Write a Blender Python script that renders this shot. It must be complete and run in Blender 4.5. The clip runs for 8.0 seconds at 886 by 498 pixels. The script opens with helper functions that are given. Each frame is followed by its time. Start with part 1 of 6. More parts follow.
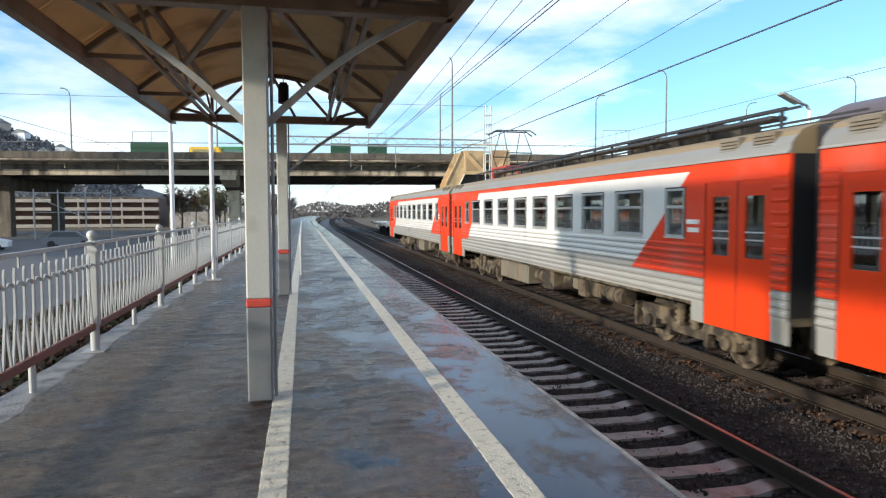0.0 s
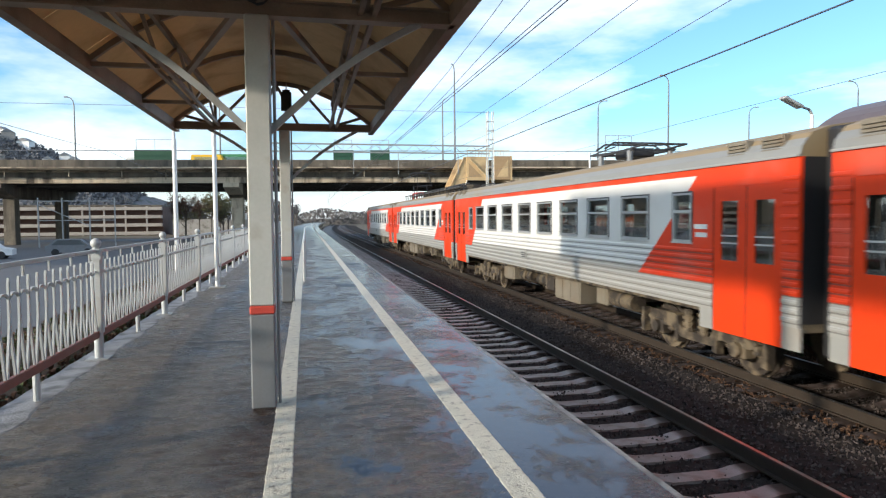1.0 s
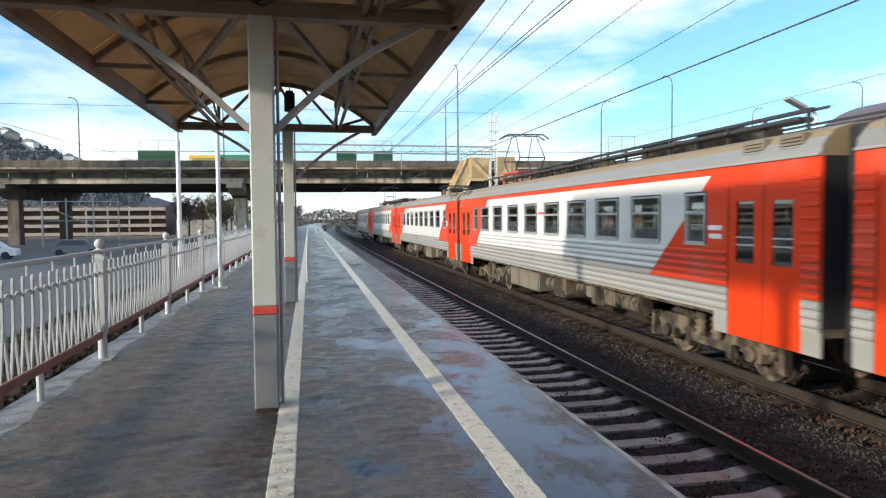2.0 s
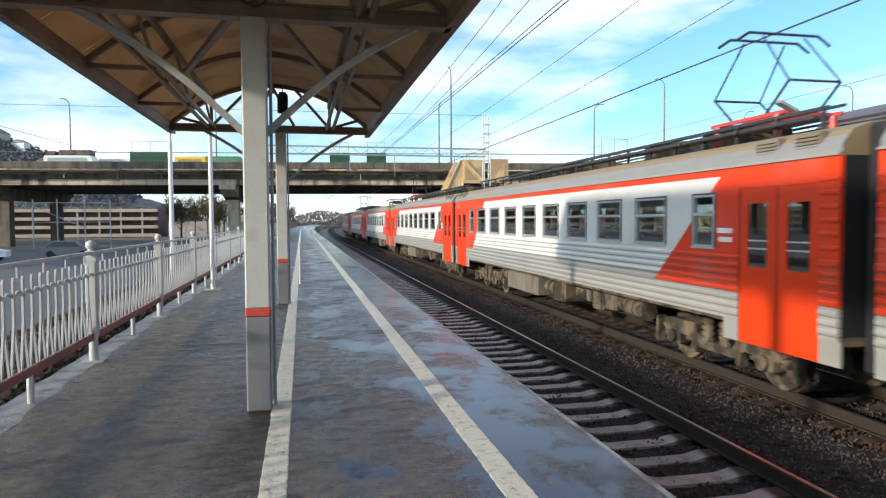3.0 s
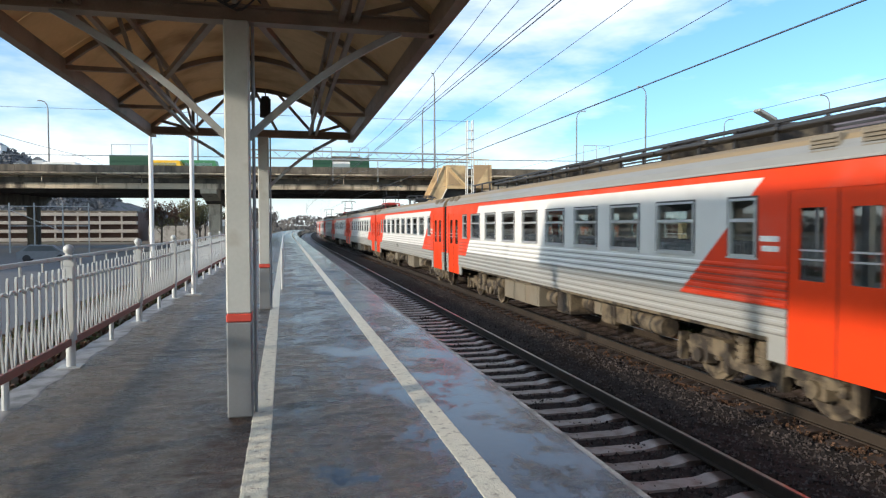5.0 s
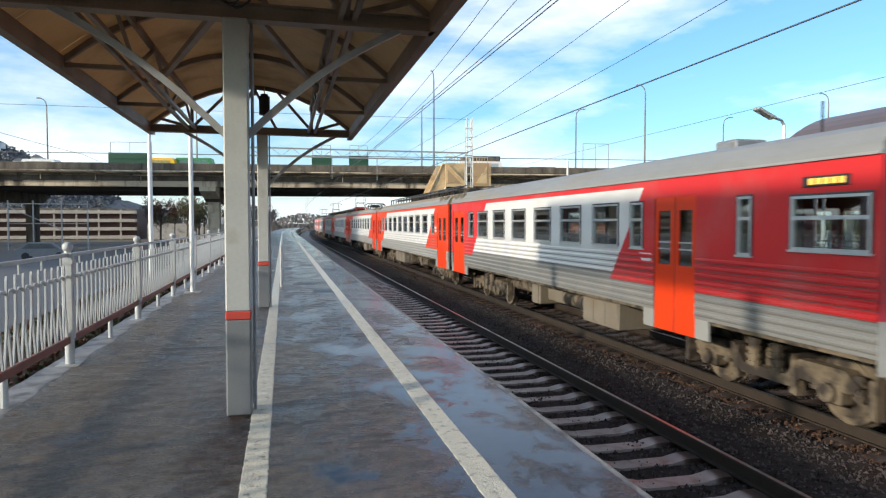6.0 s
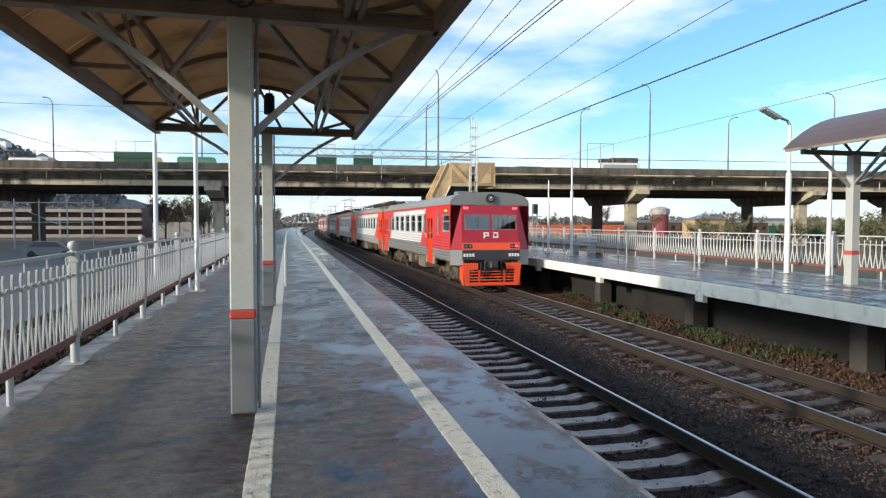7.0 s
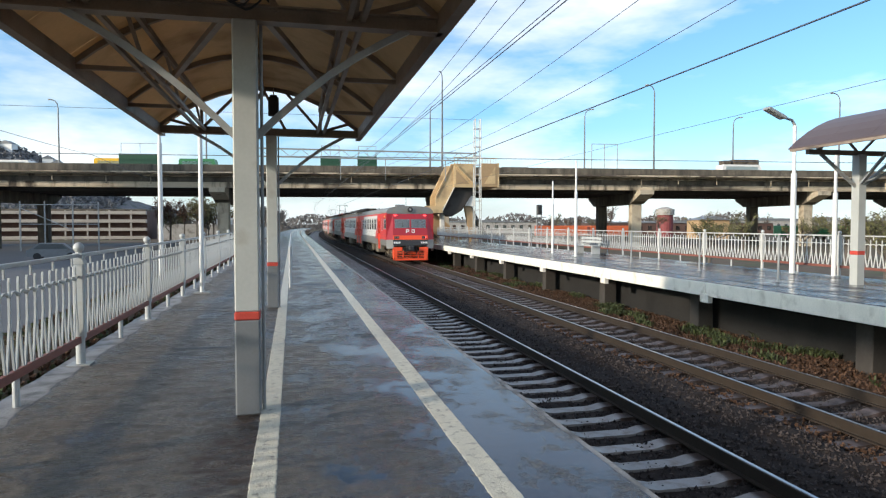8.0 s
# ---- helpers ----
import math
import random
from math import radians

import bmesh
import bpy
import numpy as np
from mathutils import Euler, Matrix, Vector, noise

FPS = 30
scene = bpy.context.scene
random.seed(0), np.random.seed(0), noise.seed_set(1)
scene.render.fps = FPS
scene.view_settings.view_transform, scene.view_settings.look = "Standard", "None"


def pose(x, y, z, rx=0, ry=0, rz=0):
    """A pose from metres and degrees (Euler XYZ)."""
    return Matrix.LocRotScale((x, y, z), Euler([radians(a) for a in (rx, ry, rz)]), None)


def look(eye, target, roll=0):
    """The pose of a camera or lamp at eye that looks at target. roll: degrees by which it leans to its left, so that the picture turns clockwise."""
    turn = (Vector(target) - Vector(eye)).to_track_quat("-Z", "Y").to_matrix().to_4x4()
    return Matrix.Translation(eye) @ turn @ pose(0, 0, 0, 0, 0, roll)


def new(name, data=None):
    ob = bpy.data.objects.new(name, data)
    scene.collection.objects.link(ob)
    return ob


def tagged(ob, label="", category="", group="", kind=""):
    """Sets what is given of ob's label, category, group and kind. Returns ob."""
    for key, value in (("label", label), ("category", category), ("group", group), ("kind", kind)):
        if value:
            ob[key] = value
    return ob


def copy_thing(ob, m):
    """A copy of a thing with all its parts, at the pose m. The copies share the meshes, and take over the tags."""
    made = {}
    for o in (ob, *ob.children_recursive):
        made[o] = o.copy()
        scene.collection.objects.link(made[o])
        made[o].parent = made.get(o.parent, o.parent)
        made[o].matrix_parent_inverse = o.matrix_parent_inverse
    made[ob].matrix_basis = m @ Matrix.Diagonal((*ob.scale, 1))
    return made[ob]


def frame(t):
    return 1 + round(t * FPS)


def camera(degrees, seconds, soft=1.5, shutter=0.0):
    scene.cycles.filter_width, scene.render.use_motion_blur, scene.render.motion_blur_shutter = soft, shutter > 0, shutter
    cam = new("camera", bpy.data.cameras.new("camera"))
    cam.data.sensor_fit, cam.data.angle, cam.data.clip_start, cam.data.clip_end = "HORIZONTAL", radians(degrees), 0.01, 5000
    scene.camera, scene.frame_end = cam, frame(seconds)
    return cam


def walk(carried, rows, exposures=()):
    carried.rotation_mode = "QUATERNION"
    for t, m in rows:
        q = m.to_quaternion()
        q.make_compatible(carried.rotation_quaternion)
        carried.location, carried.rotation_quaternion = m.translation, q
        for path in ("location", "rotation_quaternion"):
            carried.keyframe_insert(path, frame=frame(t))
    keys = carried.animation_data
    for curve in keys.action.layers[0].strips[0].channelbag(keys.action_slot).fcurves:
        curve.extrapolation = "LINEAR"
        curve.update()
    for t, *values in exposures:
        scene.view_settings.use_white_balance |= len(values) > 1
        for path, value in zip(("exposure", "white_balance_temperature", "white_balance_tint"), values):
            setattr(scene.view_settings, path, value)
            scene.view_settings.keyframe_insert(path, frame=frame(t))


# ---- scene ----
cam = camera(68.0, 8.0, 1.2, 0.12)
EYE = (0.0, 0.0, 1.6)
PATH = [
    (0.0, -12.04, -3.28, 0.13), (0.5, -12.15, -3.13, 0.55), (1.0, -11.79, -2.75, 0.44), (1.5, -11.51, -2.69, 0.40),
    (3.0, -12.12, -2.51, 0.29), (3.5, -13.00, -2.28, 0.32), (4.0, -13.34, -2.13, 0.30), (4.5, -13.48, -2.00, 0.15),
    (6.0, -13.66, -2.22, 0.00), (6.5, -13.52, -2.23, -0.07), (7.0, -13.29, -2.26, -0.14), (7.5, -13.05, -2.23, -0.10),
    (8.0, -12.93, -2.17, 0.0)]
walk(cam, [(t, pose(*EYE, 90 + pitch, roll, yaw)) for t, yaw, pitch, roll in PATH], [(0, 0.12), (1.5, 0.15), (4.0, 0.10), (6.5, -0.02), (8, -0.05)])

# ---- light ----
SUN_DIR = Vector((1.0, 0.345, -0.308)).normalized()
sun = new("sun", bpy.data.lights.new("sun", "SUN"))
sun.data.energy, sun.data.angle, sun.data.color = 4.8, radians(2.4), (1.0, 0.88, 0.72)
sun.matrix_world = look((0, 0, 60), Vector((0, 0, 60)) + SUN_DIR)
world = bpy.data.worlds.new("sky")
scene.world = world
world.use_nodes = True


def sky():
    nt = world.node_tree
    n, l = nt.nodes, nt.links
    n.clear()
    out, bg = n.new("ShaderNodeOutputWorld"), n.new("ShaderNodeBackground")
    tex = n.new("ShaderNodeTexSky")
    tex.sky_type, tex.sun_disc = "NISHITA", False
    tex.sun_elevation = math.asin(-SUN_DIR.z)
    tex.sun_rotation = math.atan2(-SUN_DIR.x, -SUN_DIR.y)
    tex.air_density, tex.dust_density, tex.ozone_density = 1.0, 1.3, 3.0
    co, mp = n.new("ShaderNodeTexCoord"), n.new("ShaderNodeMapping")
    mp.inputs["Scale"].default_value = (1.0, 1.0, 3.2)
    no, ramp = n.new("ShaderNodeTexNoise"), n.new("ShaderNodeValToRGB")
    no.inputs["Scale"].default_value, no.inputs["Detail"].default_value, no.inputs["Roughness"].default_value = 2.6, 6, 0.55
    ramp.color_ramp.elements[0].position, ramp.color_ramp.elements[1].position = 0.43, 0.68
    ramp.color_ramp.elements[0].color, ramp.color_ramp.elements[1].color = (0, 0, 0, 1), (0.85, 0.85, 0.85, 1)
    mix = n.new("ShaderNodeMix")
    mix.data_type = "RGBA"
    mix.inputs[7].default_value = (10.0, 9.9, 9.6, 1)
    l.new(co.outputs["Generated"], mp.inputs[0])
    l.new(mp.outputs[0], no.inputs[0])
    l.new(no.outputs[0], ramp.inputs[0])
    l.new(ramp.outputs[0], mix.inputs[0])
    tint = n.new("ShaderNodeMix")
    tint.data_type, tint.blend_type = "RGBA", "MULTIPLY"
    tint.inputs[0].default_value, tint.inputs[7].default_value = 1.0, (1.25, 1.64, 1.82, 1)
    l.new(tex.outputs[0], tint.inputs[6])
    l.new(tint.outputs[2], mix.inputs[6])
    sep, haze, pale = n.new("ShaderNodeSeparateXYZ"), n.new("ShaderNodeMapRange"), n.new("ShaderNodeMix")
    l.new(co.outputs["Generated"], sep.inputs[0])
    l.new(sep.outputs[2], haze.inputs[0])
    for k, u in enumerate((0.0, 0.14, 0.66, 0.0)):
        haze.inputs[k + 1].default_value = u
    pale.data_type = "RGBA"
    pale.inputs[7].default_value = (7.4, 8.0, 8.4, 1)
    l.new(haze.outputs[0], pale.inputs[0])
    l.new(mix.outputs[2], pale.inputs[6])
    l.new(pale.outputs[2], bg.inputs[0])
    bg.inputs[1].default_value = 0.15
    l.new(bg.outputs[0], out.inputs[0])


sky()


# ---- materials ----
def mat(name, color, rough=0.6, metal=0.0, vary=0.25, scale=3.0, bump=0.0, bscale=40.0, dirt=None, dirt_at=(0.5, 0.7), dscale=1.2,
        gloss_vary=0.0, per_object=0.0, emit=None, translucent=0.0, stretch=(1, 1, 1), island=0.0, drip=None, seat=None, spec=None):
    """A procedural surface: colour varied at two scales, dirt or rust in patches, fine relief."""
    m = bpy.data.materials.new(name)
    m.use_nodes = True
    nt = m.node_tree
    n, l = nt.nodes, nt.links
    bs = n["Principled BSDF"]
    co, mp = n.new("ShaderNodeTexCoord"), n.new("ShaderNodeMapping")
    mp.inputs["Scale"].default_value = stretch
    l.new(co.outputs["Object"], mp.inputs[0])

    def tex(s, detail=4):
        t = n.new("ShaderNodeTexNoise")
        t.inputs["Scale"].default_value, t.inputs["Detail"].default_value = s, detail
        l.new(mp.outputs[0], t.inputs[0])
        return t.outputs[0]

    def lerp(f, a, b):
        x = n.new("ShaderNodeMix")
        x.data_type = "RGBA"
        for k, v in ((0, f), (6, a), (7, b)):
            if hasattr(v, "links"):
                l.new(v, x.inputs[k])
            else:
                x.inputs[k].default_value = v if k == 0 else (*v[:3], 1)
        return x.outputs[2]

    def remap(v, a, b, c=0.0, d=1.0):
        x = n.new("ShaderNodeMapRange")
        l.new(v, x.inputs[0])
        for k, u in enumerate((a, b, c, d)):
            x.inputs[k + 1].default_value = u
        return x.outputs[0]

    lo, hi = [c * (1 - vary) for c in color], [min(1, c * (1 + vary)) for c in color]
    col = lerp(remap(tex(scale, 5), 0.3, 0.7), lo, hi)
    fine = lerp(remap(tex(scale * 11, 3), 0.3, 0.7), lo, hi)
    col = lerp(0.4, col, fine)
    if dirt:
        col = lerp(remap(tex(dscale, 7), *dirt_at), col, dirt)
    if drip:
        m2, t2 = n.new("ShaderNodeMapping"), n.new("ShaderNodeTexNoise")
        m2.inputs["Scale"].default_value = drip[2]
        l.new(co.outputs["Object"], m2.inputs[0])
        l.new(m2.outputs[0], t2.inputs[0])
        t2.inputs["Scale"].default_value, t2.inputs["Detail"].default_value, t2.inputs["Roughness"].default_value = 1.0, 8, 0.65
        col = lerp(remap(t2.outputs[0], *drip[1]), col, drip[0])
    if seat:
        sx, ab, su = n.new("ShaderNodeSeparateXYZ"), n.new("ShaderNodeMath"), n.new("ShaderNodeMath")
        l.new(co.outputs["Object"], sx.inputs[0])
        ab.operation, su.operation = "ABSOLUTE", "SUBTRACT"
        l.new(sx.outputs[0], ab.inputs[0])
        l.new(ab.outputs[0], su.inputs[0])
        su.inputs[1].default_value = 0.80
        a2 = n.new("ShaderNodeMath")
        a2.operation = "ABSOLUTE"
        l.new(su.outputs[0], a2.inputs[0])
        col = lerp(remap(a2.outputs[0], 0.30, 0.20), col, seat)
    if spec is not None:
        bs.inputs["Specular IOR Level"].default_value = spec
    if per_object or island:
        src = n.new("ShaderNodeObjectInfo").outputs["Random"] if per_object else n.new("ShaderNodeNewGeometry").outputs["Random Per Island"]
        k = per_object or island
        hsv = n.new("ShaderNodeHueSaturation")
        l.new(remap(src, 0, 1, 1 - k, 1 + k), hsv.inputs["Value"])
        l.new(col, hsv.inputs["Color"])
        col = hsv.outputs[0]
    l.new(col, bs.inputs["Base Color"])
    bs.inputs["Metallic"].default_value = metal
    if gloss_vary:
        l.new(remap(tex(scale * 2.3, 5), 0.3, 0.7, max(0.02, rough - gloss_vary), min(1, rough + gloss_vary)), bs.inputs["Roughness"])
    else:
        bs.inputs["Roughness"].default_value = rough
    if bump:
        b = n.new("ShaderNodeBump")
        b.inputs["Strength"].default_value, b.inputs["Distance"].default_value = bump, 0.01
        l.new(tex(bscale, 4), b.inputs["Height"])
        l.new(b.outputs[0], bs.inputs["Normal"])
    if emit:
        bs.inputs["Emission Color"].default_value, bs.inputs["Emission Strength"].default_value = (*emit[:3], 1), emit[3]
    if translucent:
        tr, mx = n.new("ShaderNodeBsdfTranslucent"), n.new("ShaderNodeMixShader")
        l.new(col, tr.inputs[0])
        mx.inputs[0].default_value = translucent
        l.new(bs.outputs[0], mx.inputs[1])
        l.new(tr.outputs[0], mx.inputs[2])
        l.new(mx.outputs[0], n["Material Output"].inputs[0])
    return m


def wet_asphalt():
    """Worn wet asphalt: dark, with smooth puddles in the hollows and lighter dry patches."""
    m = bpy.data.materials.new("wet_asphalt")
    m.use_nodes = True
    nt = m.node_tree
    n, l = nt.nodes, nt.links
    bs = n["Principled BSDF"]
    co = n.new("ShaderNodeTexCoord").outputs["Object"]

    def tex(s, detail=4, rough=0.5, stretch=(1, 1, 1)):
        mp, t = n.new("ShaderNodeMapping"), n.new("ShaderNodeTexNoise")
        mp.inputs["Scale"].default_value = stretch
        l.new(co, mp.inputs[0])
        l.new(mp.outputs[0], t.inputs[0])
        t.inputs["Scale"].default_value, t.inputs["Detail"].default_value, t.inputs["Roughness"].default_value = s, detail, rough
        return t.outputs[0]

    def remap(v, a, b, c=0.0, d=1.0):
        x = n.new("ShaderNodeMapRange")
        l.new(v, x.inputs[0])
        for k, u in enumerate((a, b, c, d)):
            x.inputs[k + 1].default_value = u
        return x.outputs[0]

    def lerp(f, a, b):
        x = n.new("ShaderNodeMix")
        x.data_type = "RGBA"
        for k, v in ((0, f), (6, a), (7, b)):
            if hasattr(v, "links"):
                l.new(v, x.inputs[k])
            else:
                x.inputs[k].default_value = (*v, 1)
        return x.outputs[2]

    # the side towards the track lies lower and holds more water
    side, sum_ = n.new("ShaderNodeSeparateXYZ"), n.new("ShaderNodeMath")
    l.new(co, side.inputs[0])
    sum_.operation = "ADD"
    l.new(tex(0.85, 8, 0.74, (1.2, 0.8, 1)), sum_.inputs[0])
    l.new(remap(side.outputs[0], -0.8, 1.4, -0.04, 0.115), sum_.inputs[1])
    wet = remap(sum_.outputs[0], 0.48, 0.64)
    grain = tex(90, 3)
    coarse = tex(48, 4, 0.7)
    mid = tex(7.5, 10, 0.78)
    col = lerp(remap(grain, 0.3, 0.7), (0.056, 0.046, 0.036), (0.21, 0.18, 0.147))
    col = lerp(remap(coarse, 0.42, 0.72), col, (0.22, 0.195, 0.165))
    col = lerp(remap(mid, 0.46, 0.64), col, (0.044, 0.035, 0.028))
    col = lerp(remap(tex(1.1, 8, 0.7), 0.48, 0.70), col, (0.092, 0.066, 0.046))
    col = lerp(remap(tex(0.30, 6, 0.6), 0.50, 0.60), col, (0.074, 0.061, 0.051))
    col = lerp(wet, col, (0.012, 0.015, 0.026))
    # brown stain where rust runs off the post
    mp, le = n.new("ShaderNodeMapping"), n.new("ShaderNodeVectorMath")
    le.operation = "LENGTH"
    mp.inputs["Location"].default_value, mp.inputs["Scale"].default_value = (1.55, -4.6, 0), (3.6, 0.95, 0.0)
    l.new(co, mp.inputs[0])
    l.new(mp.outputs[0], le.inputs[0])
    ad = n.new("ShaderNodeMath")
    ad.operation = "ADD"
    l.new(le.outputs["Value"], ad.inputs[0])
    l.new(remap(tex(6, 6, 0.7), 0.3, 0.7, -0.5, 0.5), ad.inputs[1])
    col = lerp(remap(ad.outputs[0], 1.1, 0.5), col, (0.052, 0.030, 0.018))
    l.new(col, bs.inputs["Base Color"])
    film = remap(tex(1.0, 9, 0.82, (3.6, 6.5, 1)), 0.42, 0.60, 0.11, 0.72)
    x = n.new("ShaderNodeMix")
    l.new(wet, x.inputs[0])
    l.new(film, x.inputs[2])
    x.inputs[3].default_value = 0.06
    l.new(x.outputs[0], bs.inputs["Roughness"])
    l.new(remap(wet, 0, 1, 0.40, 0.50), bs.inputs["Specular IOR Level"])
    # blue tint painted into the wet patches' reflections for a bluer sky
    l.new(lerp(wet, (1.0, 1.0, 1.0), (0.42, 0.66, 1.0)), bs.inputs["Specular Tint"])
    ridge = tex(1.0, 8, 0.75, (4.5, 8.5, 1))
    crest = n.new("ShaderNodeMath")
    crest.operation = "ADD"
    l.new(coarse, crest.inputs[0])
    l.new(remap(ridge, 0.40, 0.62, 0.0, 0.8), crest.inputs[1])
    grain = crest.outputs[0]
    b = n.new("ShaderNodeBump")
    l.new(remap(wet, 0, 1, 0.8, 0.06), b.inputs["Strength"])
    b.inputs["Distance"].default_value = 0.016
    l.new(grain, b.inputs["Height"])
    l.new(b.outputs[0], bs.inputs["Normal"])
    return m


def glass(name, color=(0.85, 0.9, 0.9), rough=0.02, base=0.035):
    m = bpy.data.materials.new(name)
    m.use_nodes = True
    nt = m.node_tree
    n, l = nt.nodes, nt.links
    n.remove(n["Principled BSDF"])
    fr, tr, gl, mx = n.new("ShaderNodeLayerWeight"), n.new("ShaderNodeBsdfTransparent"), n.new("ShaderNodeBsdfGlossy"), n.new("ShaderNodeMixShader")
    po, sc = n.new("ShaderNodeMath"), n.new("ShaderNodeMapRange")
    po.operation, po.inputs[1].default_value = "POWER", 5.0
    fr.inputs[0].default_value = 0.5
    l.new(fr.outputs["Facing"], po.inputs[0])
    l.new(po.outputs[0], sc.inputs[0])
    sc.inputs[3].default_value, sc.inputs[4].default_value = base, 0.95
    tr.inputs[0].default_value = (*color, 1)
    gl.inputs["Roughness"].default_value = rough
    l.new(sc.outputs[0], mx.inputs[0])
    l.new(tr.outputs[0], mx.inputs[1])
    l.new(gl.outputs[0], mx.inputs[2])
    l.new(mx.outputs[0], n["Material Output"].inputs[0])
    return m


def livery(name, rear_at=-6.2, rear_slope=-1.1, red_paint=(0.66, 0.047, 0.011), low_paint=(0.285, 0.285, 0.272)):
    """Light grey coach paint with red slanted ends, a red line under the gutter and a silver-grey lower part."""
    m = bpy.data.materials.new(name)
    m.use_nodes = True
    nt = m.node_tree
    n, l = nt.nodes, nt.links
    bs = n["Principled BSDF"]
    co, sp = n.new("ShaderNodeTexCoord"), n.new("ShaderNodeSeparateXYZ")
    l.new(co.outputs["Object"], sp.inputs[0])
    y, z = sp.outputs[1], sp.outputs[2]

    def ma(op, a, b):
        x = n.new("ShaderNodeMath")
        x.operation = op
        for k, v in ((0, a), (1, b)):
            if hasattr(v, "links"):
                l.new(v, x.inputs[k])
            else:
                x.inputs[k].default_value = v
        return x.outputs[0]

    def lerp(f, a, b):
        x = n.new("ShaderNodeMix")
        x.data_type = "RGBA"
        for k, v in ((0, f), (6, a), (7, b)):
            if hasattr(v, "links"):
                l.new(v, x.inputs[k])
            else:
                x.inputs[k].default_value = (*v, 1) if k else v
        return x.outputs[2]

    slant = ma("MULTIPLY", ma("SUBTRACT", z, 1.62), -0.93)
    front = ma("GREATER_THAN", y, ma("ADD", slant, 7.6))
    rear = ma("LESS_THAN", y, ma("ADD", ma("MULTIPLY", ma("SUBTRACT", z, 1.62), rear_slope), rear_at))
    ends = ma("MULTIPLY", ma("MAXIMUM", front, rear), ma("GREATER_THAN", z, 1.60))
    line = ma("GREATER_THAN", z, 3.43)
    red = ma("MAXIMUM", ends, line)
    no = n.new("ShaderNodeTexNoise")
    no.inputs["Scale"].default_value, no.inputs["Detail"].default_value = 1.3, 6
    l.new(co.outputs["Object"], no.inputs[0])
    low = ma("LESS_THAN", z, 1.76)
    grey = lerp(low, (0.60, 0.595, 0.58), low_paint)
    col = lerp(red, grey, red_paint)
    dusty = n.new("ShaderNodeMapRange")
    l.new(no.outputs[0], dusty.inputs[0])
    for k, u in enumerate((0.45, 0.8, 0.0, 0.22)):
        dusty.inputs[k + 1].default_value = u
    col = lerp(dusty.outputs[0], col, (0.33, 0.29, 0.25))
    # dark line under each pressed rib, its shadow put into the paint
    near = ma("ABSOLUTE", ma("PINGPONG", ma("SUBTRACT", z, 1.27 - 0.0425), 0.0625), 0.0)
    rib_shade = ma("MULTIPLY", ma("LESS_THAN", near, 0.011), ma("LESS_THAN", z, 2.17))
    col = lerp(ma("MULTIPLY", rib_shade, 0.62), col, (0.10, 0.095, 0.09))
    l.new(col, bs.inputs["Base Color"])
    bs.inputs["Roughness"].default_value, bs.inputs["Specular IOR Level"].default_value = 0.38, 0.22
    return m


